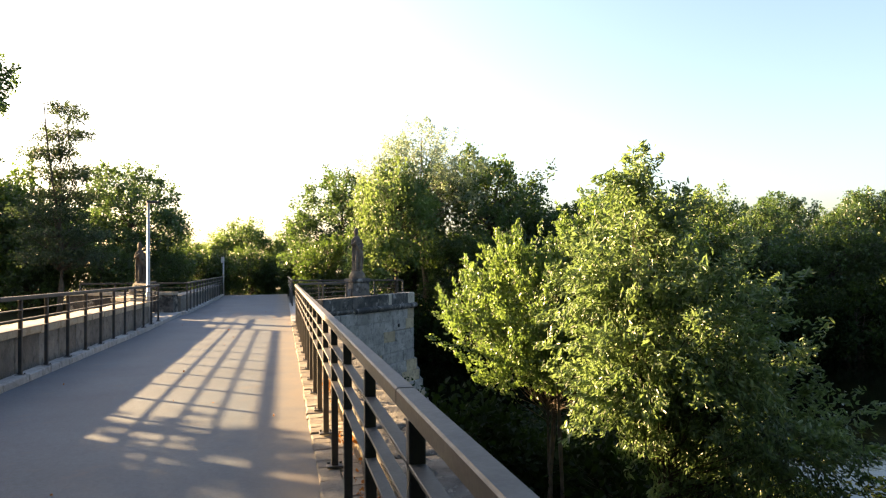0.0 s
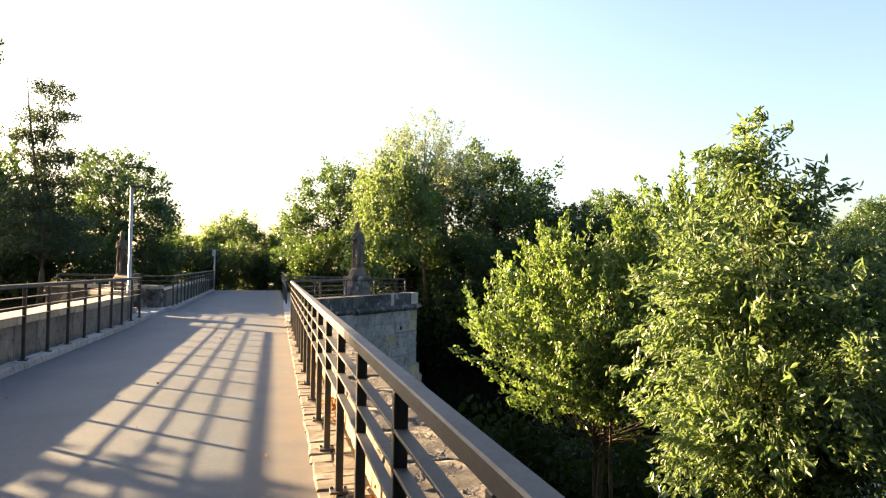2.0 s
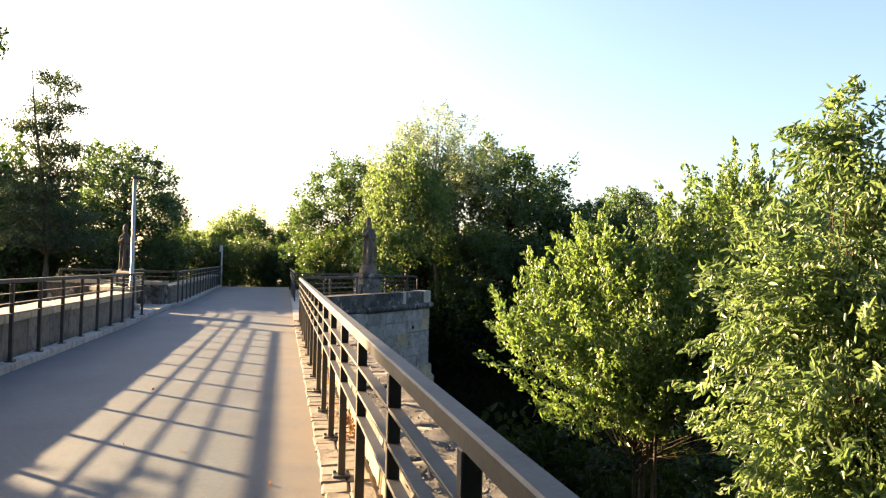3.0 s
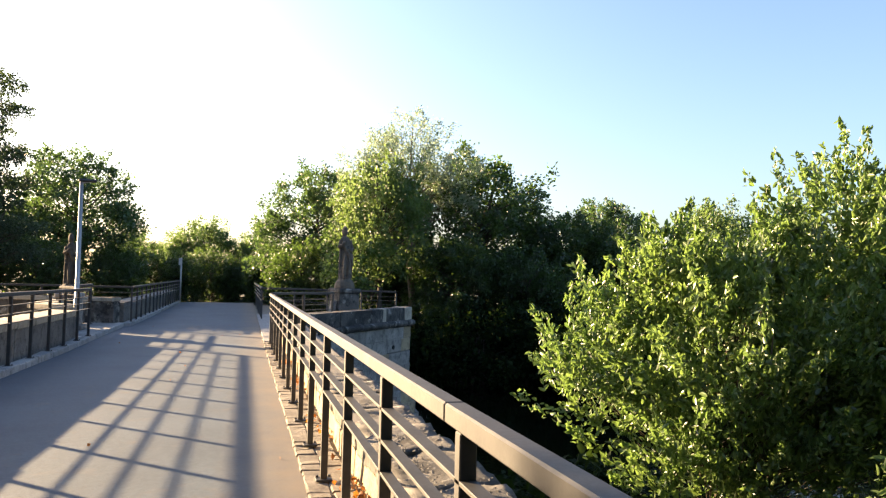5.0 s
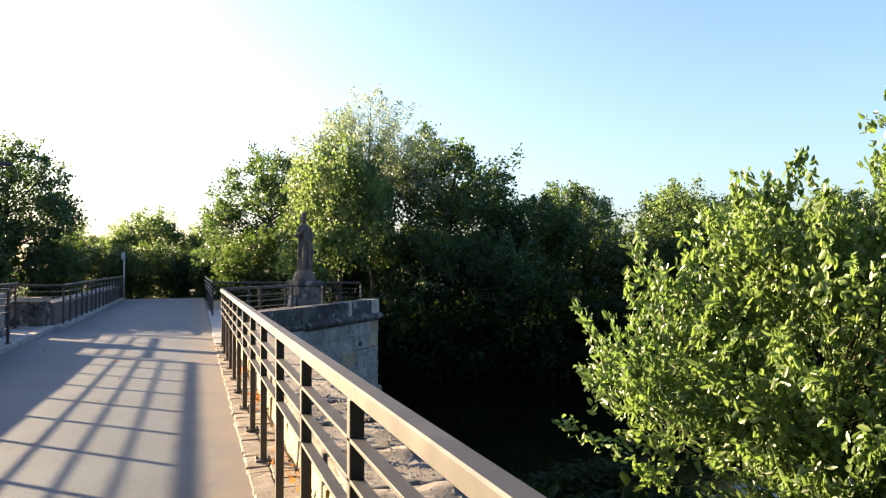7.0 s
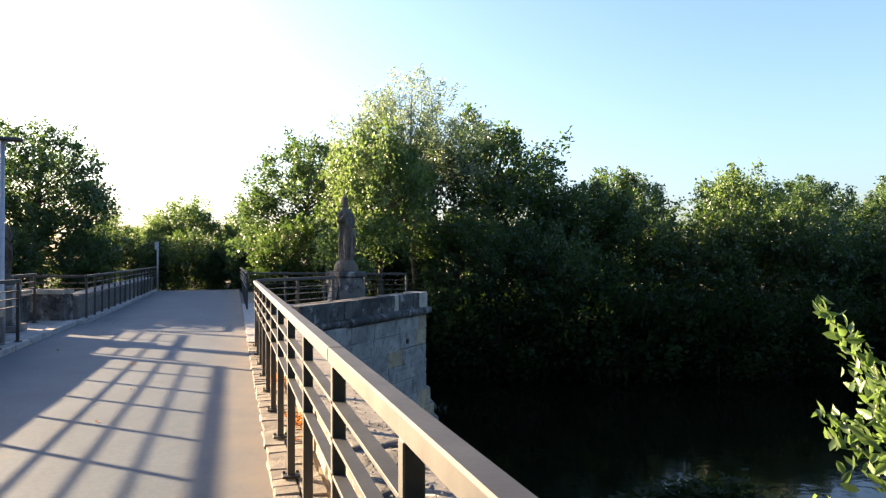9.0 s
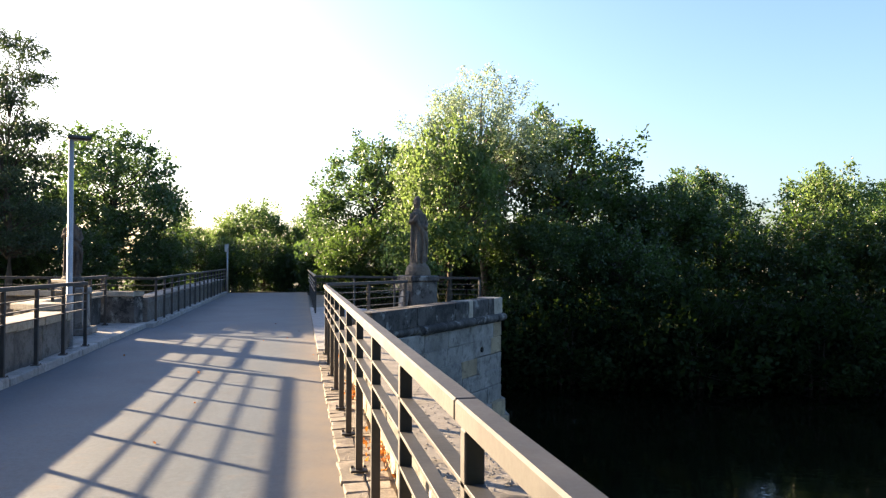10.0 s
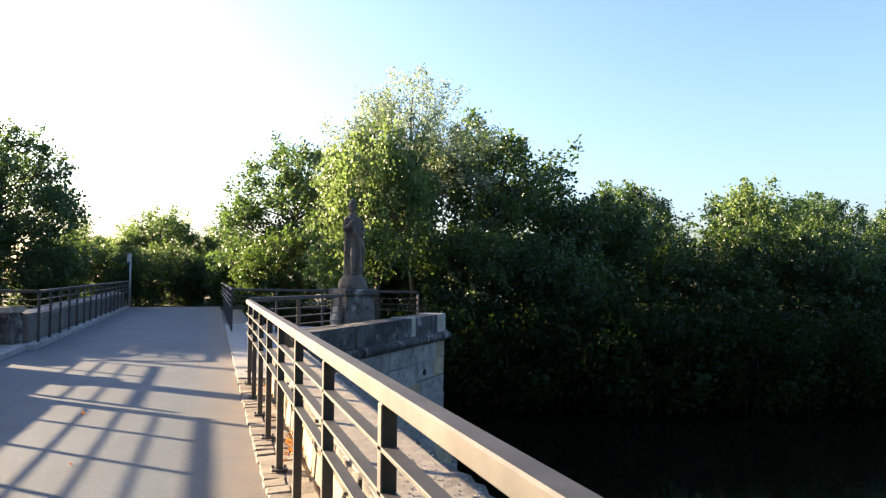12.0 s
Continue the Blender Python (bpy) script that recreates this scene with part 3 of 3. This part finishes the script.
    limb([(-0.12, 0.12, 1.46), (-0.12, 0.19, 0.9), (-0.12, 0.20, 0.28)], [0.06, 0.07, 0.07])
    bmesh.ops.recalc_face_normals(bm, faces=bm.faces[:])
    ob = part(name, bm, stone, None, label, True)
    re = ob.modifiers.new("fuse", "REMESH")
    re.mode, re.voxel_size, re.use_smooth_shade = "VOXEL", 0.016, True
    ob.matrix_basis = pose(*at, 0, 0, turn) @ Matrix.Diagonal((0.76, 0.85, 1, 1))
    return tagged(ob, category="statue", group="bridge statues")


def pedestal(label, x, y, z0, z1, w, turn=0.0, stone=DARKSTONE):
    t = thing("pedestal", label, "pedestal", "statue pedestals", at=(x, y, 0))
    h = z1 - z0
    part("plinth", box((0, 0, z0 + 0.07), (w + 0.2, w + 0.2, 0.14), 0, 0.02), stone, t)
    bm = box((0, 0, z0 + 0.14 + (h - 0.28) / 2), (w, w, h - 0.28), 0, 0.015)
    for v in bm.verts:
        v.co.x *= 1.0 - 0.10 * (v.co.z - z0) / h
        v.co.y *= 1.0 - 0.10 * (v.co.z - z0) / h
    part("die", bm, stone, t)
    part("cap", box((0, 0, z1 - 0.07), (w + 0.03, w + 0.03, 0.14), 0, 0.03), stone, t)
    t.rotation_euler[2] = radians(turn)
    return t


# the dark stone also paints in the shade over this pedestal
ped = pedestal("square weathered stone pedestal on the pier", 2.85, 26.75, 0.015, 1.2, 0.70, 20)
bm = box((-0.47, -0.12, 0.46), (0.16, 0.20, 0.80), 0, 0.03)
for v in bm.verts:
    v.co.x += 0.20 * (v.co.z - 0.4)
part("console", bm, GREY, ped, "pale scroll console leaning on the die")
statue("statue", "weathered sandstone robed figure on a stone pedestal", (2.85, 26.75, 1.2), 10, 1.86, 3)
pedestal("square pale stone pedestal on the opposite pier", -4.32, 26.05, 0.03, 0.98, 0.58, 0, GREY)
statue("statue", "brown sandstone robed figure beside the lamp post", (-4.32, 26.05, 0.98), 20, 1.56, 8, STATUE_BACKLIT)

# ---- lamp post and sign pole ----
lamp = thing("lamp_post", "slim grey steel lamp post with a short arm", "street lamp", at=(-3.66, 23.62, 0.03))
part("base_plate", box((0, 0, 0.012), (0.26, 0.26, 0.024), 0, 0.004), GALV, lamp)
part("pole", add_tube(bmesh.new(), [(0, 0, 0.024), (0, 0, 0.9), (0, 0, 0.92), (0, 0, 3.58)], [0.062, 0.062, 0.048, 0.042], 14), GALV, lamp, smooth=True)
part("arm", add_tube(bmesh.new(), [(0, 0, 3.54), (0.08, 0.025, 3.57), (0.16, 0.05, 3.58)], [0.028, 0.026, 0.024], 10), GALV, lamp, smooth=True)
bm = box((0.12, 0.04, 3.60), (0.38, 0.17, 0.07), 0.3, 0.025)
part("lamp_head", bm, PAINT, lamp, "flat dark luminaire")
sp = thing("sign_pole", "thin grey pole with a narrow sign seen edge-on", "sign post", at=(-3.28, 46.6, 0.0))
part("pole", add_tube(bmesh.new(), [(0, 0, -0.3), (0, 0, 2.3)], [0.045, 0.045], 12), GALV, sp, smooth=True)
bm = box((-0.05, -0.06, 2.1), (0.16, 0.02, 0.36), 0.2, 0.004)
part("sign_plate", bm, GALV, sp)


# ---- trees ----
def leaf_mesh(name, centers, dirs, size, material, aspect=0.5, seed=0, droop=0.3, fine=False):
    """Many small leaves, one island each, folded along the rib; fine ones have a rounder outline."""
    rng = np.random.default_rng(seed)
    n = len(centers)
    d = dirs + rng.normal(0, 0.55, (n, 3))
    d[:, 2] -= droop
    d /= np.linalg.norm(d, axis=1, keepdims=True)
    r = rng.normal(0, 1, (n, 3))
    side = np.cross(d, r)
    side /= np.linalg.norm(side, axis=1, keepdims=True) + 1e-9
    nrm = np.cross(side, d)
    s = (size * rng.uniform(0.6, 1.25, n))[:, None]
    w = s * aspect
    base = centers - d * s * 0.5
    tip = centers + d * s * 0.5 - nrm * s * 0.10
    lift = nrm * s * 0.08
    if fine:
        # two halves folded along the midrib, widest below the middle
        co = [base, centers - d * s * 0.20 + side * w * 0.46 + lift, centers + d * s * 0.18 + side * w * 0.40 + lift * 0.6, tip, centers + d * s * 0.18 - side * w * 0.40 + lift * 0.6, centers - d * s * 0.20 - side * w * 0.46 + lift]
        halves = [[0, 1, 2, 3], [0, 3, 4, 5]]
    else:
        co = [base, centers + side * w * 0.5 + lift, tip, centers - side * w * 0.5 + lift]
        halves = [[0, 1, 2], [0, 2, 3]]
    k, c = len(co), len(halves[0])
    co = np.stack(co, 1).reshape(-1, 3)
    idx = np.arange(n)[:, None] * k
    loops = np.concatenate([idx + np.array([h]) for h in halves], 1).reshape(-1)
    me = bpy.data.meshes.new(name)
    me.vertices.add(n * k)
    me.vertices.foreach_set("co", co.astype(np.float32).ravel())
    me.loops.add(n * c * 2)
    me.loops.foreach_set("vertex_index", loops.astype(np.int32))
    me.polygons.add(n * 2)
    me.polygons.foreach_set("loop_start", np.arange(0, n * c * 2, c, dtype=np.int32))
    me.update(calc_edges=True)
    me.materials.append(material)
    return me


def grow_tree(name, label, blobs, leaf_n, leaf_size, material, bark, trunk_h, trunk_r, seed, clusters=120, spread=0.28, aspect=0.5, base_z=0.0, stems=1, group="", shell=0.55, shoot=0.0, rise=0.6, limbs=90, flat=0.75, splay=0.05, lean=(0.0, 0.0), droop=0.3, category="tree", fine=False):
    """A tree: stems and limbs that reach to leaf clusters set through ellipsoids (x, y, z, rx, ry, rz) about the foot.
    shoot: the length of leafy shoots that stand out of each cluster, rising by rise."""
    rng = np.random.default_rng(seed)
    t = thing(name, label, category, group)
    vol = np.array([b[3] * b[4] * b[5] for b in blobs]) ** 0.67
    cc, outv = [], []
    for b, k in zip(blobs, np.maximum((clusters * vol / vol.sum()).astype(int) + 1, 18)):
        v = rng.normal(0, 1, (k, 3))
        v /= np.linalg.norm(v, axis=1, keepdims=True)
        rad = shell + (1 - shell) * rng.uniform(0, 1, (k, 1)) ** 0.6
        rad *= 1 + np.clip(0.13 * rng.normal(0, 1, (k, 1)), -0.4, 0.14)
        cc.append(np.array(b[:3]) + v * rad * np.array(b[3:]))
        outv.append(v)
    cc, outv = np.concatenate(cc), np.concatenate(outv)
    for s in range(stems):
        off = rng.normal(0, 0.12, 2) if stems > 1 else np.zeros(2)
        ln = rng.normal(0, splay, 2) * trunk_h + np.array(lean)
        h = trunk_h * (rng.uniform(0.75, 1.0) if s else 1.0)
        fs = np.linspace(0, 1, 9)
        pts = [(off[0] + ln[0] * f * f + 0.012 * h * math.sin(6 * f + s), off[1] + ln[1] * f * f + 0.012 * h * math.sin(4 * f + 2 * s), base_z + (h - base_z) * f) for f in fs]
        part("trunk", add_tube(bmesh.new(), pts, [trunk_r * (1 - 0.85 * f) for f in fs], 8), bark, t, smooth=True)
    bm = bmesh.new()
    for i in rng.permutation(len(cc))[: min(len(cc), limbs)]:
        e = cc[i]
        f = min(0.95, max(0.2, (e[2] - base_z) / (trunk_h - base_z) * 0.75))
        s = np.array((lean[0] * f * f, lean[1] * f * f, base_z + (trunk_h - base_z) * f))
        mid = (s + e) / 2 + np.array((0, 0, -0.06 * np.linalg.norm(e - s))) + rng.normal(0, 0.04, 3) * np.linalg.norm(e - s)
        r0 = trunk_r * 0.30 * (1 - 0.6 * f)
        add_tube(bm, [tuple(s), tuple(mid), tuple(e)], [r0, r0 * 0.6, r0 * 0.2], 5)
    tagged(part("branchwork", bm, bark, t, smooth=True), kind="stuff")
    which = rng.integers(0, len(cc), leaf_n)
    if shoot > 0:
        d = outv * 0.7 + np.array((0, 0, rise)) + rng.normal(0, 0.25, outv.shape)
        d /= np.linalg.norm(d, axis=1, keepdims=True)
        ln = shoot * rng.uniform(0.45, 1.5, len(cc))
        a = rng.uniform(-0.35, 1, leaf_n)
        pos = cc[which] + d[which] * (a * ln[which])[:, None] + rng.normal(0, 1, (leaf_n, 3)) * (spread * (1.15 - 0.75 * np.clip(a, 0, 1)))[:, None]
        dirs = d[which] * 0.8
    else:
        sp = spread * (0.6 + 0.8 * rng.uniform(0, 1, len(cc)))
        pos = cc[which] + rng.normal(0, 1, (leaf_n, 3)) * sp[which][:, None] * np.array((1, 1, flat))
        dirs = outv[which] * 0.9
    crown = new("crown", leaf_mesh("crown", pos, dirs, leaf_size, material, aspect, seed, droop, fine))
    crown.parent = t
    return t


# ---- dry leaves along the kerb ----
rng_l = np.random.default_rng(5)
pts = np.stack([rng_l.normal(0.80, 0.05, 420), rng_l.uniform(-1, 22, 420), np.full(420, 0.05)], 1)
pts = pts[np.sin(pts[:, 1] * 2.1) + rng_l.normal(0, 0.5, 420) > 0.2]
heap = np.stack([rng_l.normal(0.80, 0.05, 260), np.concatenate([rng_l.normal(m, 0.25, 65) for m in (5.2, 10.4, 15.9, 18.4)]), np.full(260, 0.05)], 1)
pts = np.concatenate([pts, heap])
for p in pts:
    p[2] = deck(p[1]) + 0.045 + rng_l.uniform(0, 0.035)
ob = tagged(new("dry_leaves", leaf_mesh("dry_leaves", pts, np.tile((0.0, 1.0, 0.0), (len(pts), 1)), 0.055, LEAF_DRY, 0.7, 6, 0.0)), "fallen orange-brown leaves lying on the kerb stones", "fallen leaves", kind="stuff")

road_pts = np.stack([rng_l.uniform(-3.0, 0.45, 26), rng_l.uniform(3, 30, 26), np.zeros(26)], 1)
for p in road_pts:
    p[2] = deck(p[1]) + 0.012
tagged(new("leaf_litter", leaf_mesh("leaf_litter", road_pts, np.tile((0.0, 1.0, 0.0), (26, 1)), 0.045, LEAF_DRY, 0.7, 9, 0.0)), "few dry leaves scattered on the asphalt", "fallen leaves", kind="stuff")


def far_tree(kind, x, y, z, s, turn, wide=1.0):
    ob = copy_thing(kind, pose(x, y, z, 0, 0, turn))
    ob.scale = (s * wide, s * wide, s)
    return ob


near_a = grow_tree("young_alder", "young alder with bright yellow-green leaves beside the bridge", [(0.0, -0.15, 3.6, 1.15, 1.0, 0.95), (-1.0, 0.45, 3.5, 0.55, 0.5, 0.65), (-0.25, 0.0, 4.2, 0.55, 0.5, 0.45), (0.8, -0.4, 3.9, 0.85, 0.8, 0.9), (1.1, -0.2, 4.85, 0.55, 0.5, 0.6), (1.7, -0.4, 4.3, 0.6, 0.6, 0.9), (0.1, -0.3, 2.9, 1.25, 0.7, 0.5), (0.3, -0.2, 4.6, 0.22, 0.22, 0.4), (1.0, -0.5, 3.1, 0.9, 0.7, 0.6), (1.7, -0.5, 3.3, 0.8, 0.7, 0.8), (-0.55, 0, 4.35, 0.2, 0.2, 0.35)], 66000, 0.068, LEAF_YOUNG, BARK_STEM, 4.4, 0.035, 1, 950, 0.042, 0.46, stems=5, shell=0.35, shoot=0.36, rise=0.95, limbs=220, splay=0.09, droop=-0.1, fine=True)
near_a.location = (4.1, 10.9, -2.7)
near_b = grow_tree("young_robinia", "slender young tree with feathered leaves beside the bridge", [(0.15, 0, 3.55, 1.0, 1.0, 1.0), (-0.15, 0.1, 4.4, 0.45, 0.45, 0.55), (-0.16, 0.2, 5.22, 0.12, 0.12, 0.24), (-0.1, 0.15, 4.85, 0.22, 0.22, 0.3), (-0.7, 0.1, 4.0, 0.3, 0.3, 0.45), (0.9, 0, 2.55, 1.0, 0.95, 0.85), (-0.2, 0.1, 3.05, 0.6, 0.6, 0.55)], 52000, 0.076, LEAF_PINNATE, BARK_STEM, 4.9, 0.04, 2, 620, 0.06, 0.34, stems=2, shell=0.35, shoot=0.40, rise=0.0, limbs=200, splay=0.02, lean=(-0.22, 0.15), droop=0.35, fine=True)
near_b.location = (4.1, 7.5, -2.7)
kind_a = grow_tree("broad_tree", "dense broad-leaved tree on the river bank", [(0, 0, 6.0, 3.4, 3.4, 3.0), (-2.2, 0.5, 4.2, 2.4, 2.4, 2.2), (2.2, -0.5, 4.4, 2.4, 2.4, 2.2), (0.6, 0.3, 8.0, 1.8, 1.8, 1.5), (0, 0, 2.4, 3.0, 3.0, 1.8)], 30000, 0.21, LEAF_GREEN, BARK, 8.5, 0.28, 11, 330, 0.27, 0.62, group="bank trees", shoot=0.6, rise=0.4)
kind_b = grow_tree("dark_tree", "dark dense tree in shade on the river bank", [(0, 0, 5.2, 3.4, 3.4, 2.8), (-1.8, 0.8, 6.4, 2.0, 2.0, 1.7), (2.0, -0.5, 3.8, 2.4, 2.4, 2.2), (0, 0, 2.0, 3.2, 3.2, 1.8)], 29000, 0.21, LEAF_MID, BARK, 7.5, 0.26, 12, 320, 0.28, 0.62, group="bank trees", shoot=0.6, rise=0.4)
far_a = grow_tree("broad_tree", "dense broad-leaved tree on the river bank", [(0, 0, 6.0, 3.4, 3.4, 3.0), (-2.2, 0.5, 4.2, 2.4, 2.4, 2.2), (2.2, -0.5, 4.4, 2.4, 2.4, 2.2), (0.6, 0.3, 8.0, 1.8, 1.8, 1.5), (0, 0, 2.4, 3.0, 3.0, 1.8)], 25000, 0.25, LEAF_GREEN, BARK, 8.5, 0.28, 11, 360, 0.27, 0.62, group="bank trees", shoot=0.6, rise=0.4)
far_a.location, far_a.scale, far_a.rotation_euler[2] = (-17, 50, -0.5), (0.78, 0.78, 0.78), radians(80)
far_b = grow_tree("dark_tree", "dark dense tree in shade on the river bank", [(0, 0, 5.2, 3.4, 3.4, 2.8), (-1.8, 0.8, 6.4, 2.0, 2.0, 1.7), (2.0, -0.5, 3.8, 2.4, 2.4, 2.2), (0, 0, 2.0, 3.2, 3.2, 1.8)], 20000, 0.26, LEAF_MID, BARK, 7.5, 0.26, 12, 720, 0.18, 0.62, group="bank trees", shoot=0.6, rise=0.4)
far_b.location, far_b.scale, far_b.rotation_euler[2] = (-13.5, 45, -0.6), (0.6, 0.6, 0.6), radians(20)
# stands out of view, added only to block sky light
shade_a = grow_tree("broad_tree", "unseen broad-leaved tree added to darken the start of the bridge", [(0, 0, 6.0, 3.4, 3.4, 3.0), (-2.2, 0.5, 4.2, 2.4, 2.4, 2.2), (2.2, -0.5, 4.4, 2.4, 2.4, 2.2), (0.6, 0.3, 8.0, 1.8, 1.8, 1.5), (0, 0, 2.4, 3.0, 3.0, 1.8)], 9000, 0.38, LEAF_GREEN, BARK, 8.5, 0.28, 11, 800, 0.17, 0.62, group="bank trees", shoot=0.6, rise=0.4)
shade_a.location, shade_a.scale = (-9.5, -6.5, -2.5), (1.35, 1.35, 1.35)
kind_c = grow_tree("willow_tree", "tall silvery-leaved willow above the other trees", [(-3.0, -0.3, 6.2, 1.2, 1.2, 1.6), (-2.7, 0, 8.0, 0.9, 0.9, 1.0), (0, 0, 7.8, 2.4, 2.4, 2.4), (-2.0, 0, 7.0, 1.5, 1.5, 2.0), (2.2, 0, 7.8, 1.6, 1.6, 1.6), (0.4, 0, 10.2, 1.4, 1.4, 1.2), (-1.6, 0, 9.2, 1.0, 1.0, 1.0)], 20000, 0.17, LEAF_SILVER, BARK_PALE, 10.6, 0.16, 13, 230, 0.24, 0.34, group="bank trees", stems=3, shoot=0.6, rise=0.5, splay=0.04)
kind_d = grow_tree("light_tree", "light green tree on the river bank", [(0, 0, 4.4, 2.4, 2.4, 2.4), (-1.0, 0, 3.0, 1.8, 1.8, 1.8), (1.1, 0.4, 5.4, 1.4, 1.4, 1.3)], 13000, 0.21, LEAF_LIGHT, BARK, 6.4, 0.18, 14, 190, 0.26, 0.6, group="bank trees", shoot=0.5, rise=0.4)
tiers = [(0.45 * math.sin(k * 2.1), 0.45 * math.cos(k * 2.1), 2.8 + 1.02 * k, 2.2 - 0.19 * k, 2.2 - 0.19 * k, 0.17) for k in range(8)]
kind_e = grow_tree("slender_tree", "tall slender tree with thin layered foliage, coloured dull as backlit", tiers, 26000, 0.13, LEAF_BACKLIT, BARK, 10.3, 0.14, 15, 460, 0.17, 0.5, group="bank trees", shoot=0.45, rise=0.1, limbs=110, shell=0.3)
kind_f = grow_tree("bank_shrub", "leafy shrub at the water's edge, coloured dark for deep shade", [(0, 0, 0.9, 1.5, 1.5, 1.0), (0.8, 0.2, 1.3, 0.9, 0.9, 0.8)], 5000, 0.17, LEAF_SHADED, BARK, 1.6, 0.05, 16, 120, 0.2, 0.6, stems=3, group="bank shrubs", category="shrub", shoot=0.4)
kind_a.location, kind_a.scale = (4.2, 50, -0.6), (0.92, 0.92, 0.92)
kind_b.location, kind_b.scale = (13.0, 44.5, -0.9), (1.12, 1.12, 1.13)
kind_b.rotation_euler[2] = radians(40)
kind_c.location, kind_c.scale = (8.25, 42.2, -0.5), (1.0, 1.0, 0.93)
kind_d.location, kind_d.scale = (6.3, 40.2, -0.7), (0.88, 0.8, 1.12)
kind_e.location = (-10.6, 40, -0.5)
kind_f.location = (2.6, 12.5, -2.9)
for k, x, y, z, s, r in (
    (kind_a, -9.2, 50, -0.5, 0.92, 170), (far_b, -9.5, 44, -0.6, 0.45, 20), (far_b, -15.6, 47.2, -1.2, 1.08, 75), (kind_d, -6.6, 55, -0.5, 0.62, 150), (kind_d, -2.9, 61, -0.6, 0.85, 40), (kind_d, 0.6, 62, -0.6, 0.7, 240),
    (far_b, -0.4, 55, -0.8, 0.42, 240), (far_b, -3.6, 53, -0.8, 0.40, 100), (far_b, -6.5, 47, -0.8, 0.42, 300), (far_b, 3.0, 46, -0.8, 0.5, 200), (far_b, -5.4, 52, -0.8, 0.45, 60), (far_b, -2.0, 54.5, -0.8, 0.45, 10), (far_b, 1.8, 52.5, -0.8, 0.48, 170), (kind_d, -4.8, 60, -0.6, 0.66, 310),
    (far_a, 8.2, 45, -0.9, 0.62, 10), (kind_a, 7.4, 47, -0.6, 0.84, 60), (kind_b, 17.3, 43.5, -1.2, 0.8, 200), (far_b, 20.8, 43.5, -1.4, 0.7, 20), (far_a, 24.0, 50, -0.8, 0.82, 100), (far_b, 25.0, 42.5, -1.6, 0.72, 250), (kind_d, 28.4, 45, -0.9, 1.06, 70), (far_b, 28.5, 40, -1.6, 0.68, 10),
    (far_a, 33.5, 46, -1.0, 0.7, 200), (far_b, 33, 39, -1.8, 0.66, 140), (far_a, 39, 45, -1.0, 0.68, 300), (far_b, 37, 36, -1.8, 0.7, 30), (far_a, 43, 40, -1.2, 0.72, 90), (far_b, 41, 31, -1.8, 0.7, 140), (far_a, 47, 33, -1.2, 0.75, 40), (far_b, 45, 26, -1.8, 0.75, 240),
    (far_a, 44, 48, -1.0, 0.85, 20), (far_a, 38.5, 50, -1.0, 0.82, 140), (far_b, 50, 50, -1.5, 1.0, 70), (far_b, 52, 41, -1.5, 0.95, 200), (far_b, 44.5, 37, -1.8, 0.75, 310), (kind_b, 10.2, 40.8, -1.6, 0.62, 130), (far_b, 14.0, 40.2, -1.8, 0.6, 30)):
    far_tree(k, x, y, z, s, r)
rng = random.Random(77)
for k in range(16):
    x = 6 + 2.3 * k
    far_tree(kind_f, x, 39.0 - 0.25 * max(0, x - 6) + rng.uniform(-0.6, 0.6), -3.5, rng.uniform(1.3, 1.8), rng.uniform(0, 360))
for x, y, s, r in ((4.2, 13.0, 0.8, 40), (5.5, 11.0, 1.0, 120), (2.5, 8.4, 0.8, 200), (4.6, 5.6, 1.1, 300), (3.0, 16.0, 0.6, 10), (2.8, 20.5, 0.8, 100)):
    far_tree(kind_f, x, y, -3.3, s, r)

# flattened dark shrubs added so that the water here stays dark
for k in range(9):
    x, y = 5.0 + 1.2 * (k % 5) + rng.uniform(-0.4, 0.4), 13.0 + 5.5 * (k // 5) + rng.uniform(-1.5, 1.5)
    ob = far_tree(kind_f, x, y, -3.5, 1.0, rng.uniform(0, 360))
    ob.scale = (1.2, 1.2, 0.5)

# unseen trees added around the bridge start to shade the deck and block sky
for k, x, y, z, s, r in (
    (kind_a, -14, 12.6, -3.2, 1.3, 40), (far_b, -19, 11.0, -3.2, 1.3, 140), (shade_a, -12, 3.4, -3.2, 1.3, 220), (far_a, -21, 18.6, -3.2, 1.3, 100),
    (shade_a, -7.0, -4.0, -2.5, 1.6, 200), (shade_a, 7.6, -4.8, -2.5, 1.6, 120), (shade_a, -8.8, 3.2, -3.0, 1.3, 300), (shade_a, -4.5, -15, -1.5, 1.4, 80), (shade_a, 3.5, -16, -1.5, 1.4, 150), (shade_a, 8.5, -9, -2.5, 1.35, 260), (shade_a, 14, -2, -3.0, 1.35, 310), (shade_a, 20, 4, -3.2, 1.3, 30)):
    far_tree(k, x, y, z, s, r)
high = grow_tree("overhanging_tree", "tall tree whose leafy twigs hang into view", [(0, 0, 13.6, 2.9, 2.9, 1.5)], 9000, 0.2, LEAF_GREEN, BARK, 13.0, 0.2, 31, 110, 0.2, 0.6, group="bank trees", shoot=0.5)
high.location = (-15.4, 39, -3.0)
# unseen tall trees added far to the side to shade the handrail's first metres
tall = grow_tree("tall_tree", "unseen tall tree with a high dense crown, added to shade the handrail", [(0, 0, 13.6, 3.0, 3.0, 1.7)], 9000, 0.34, LEAF_GREEN, BARK, 13.0, 0.2, 33, 170, 0.3, 0.6, group="bank trees", shoot=0.4, shell=0.2)
tall.location = (-26.4, 28.9, -3.0)
for x, y, r in ((-27.2, 25.5, 130), (-26.0, 21.9, 250)):
    far_tree(tall, x, y, -3.0, 1.0, r)
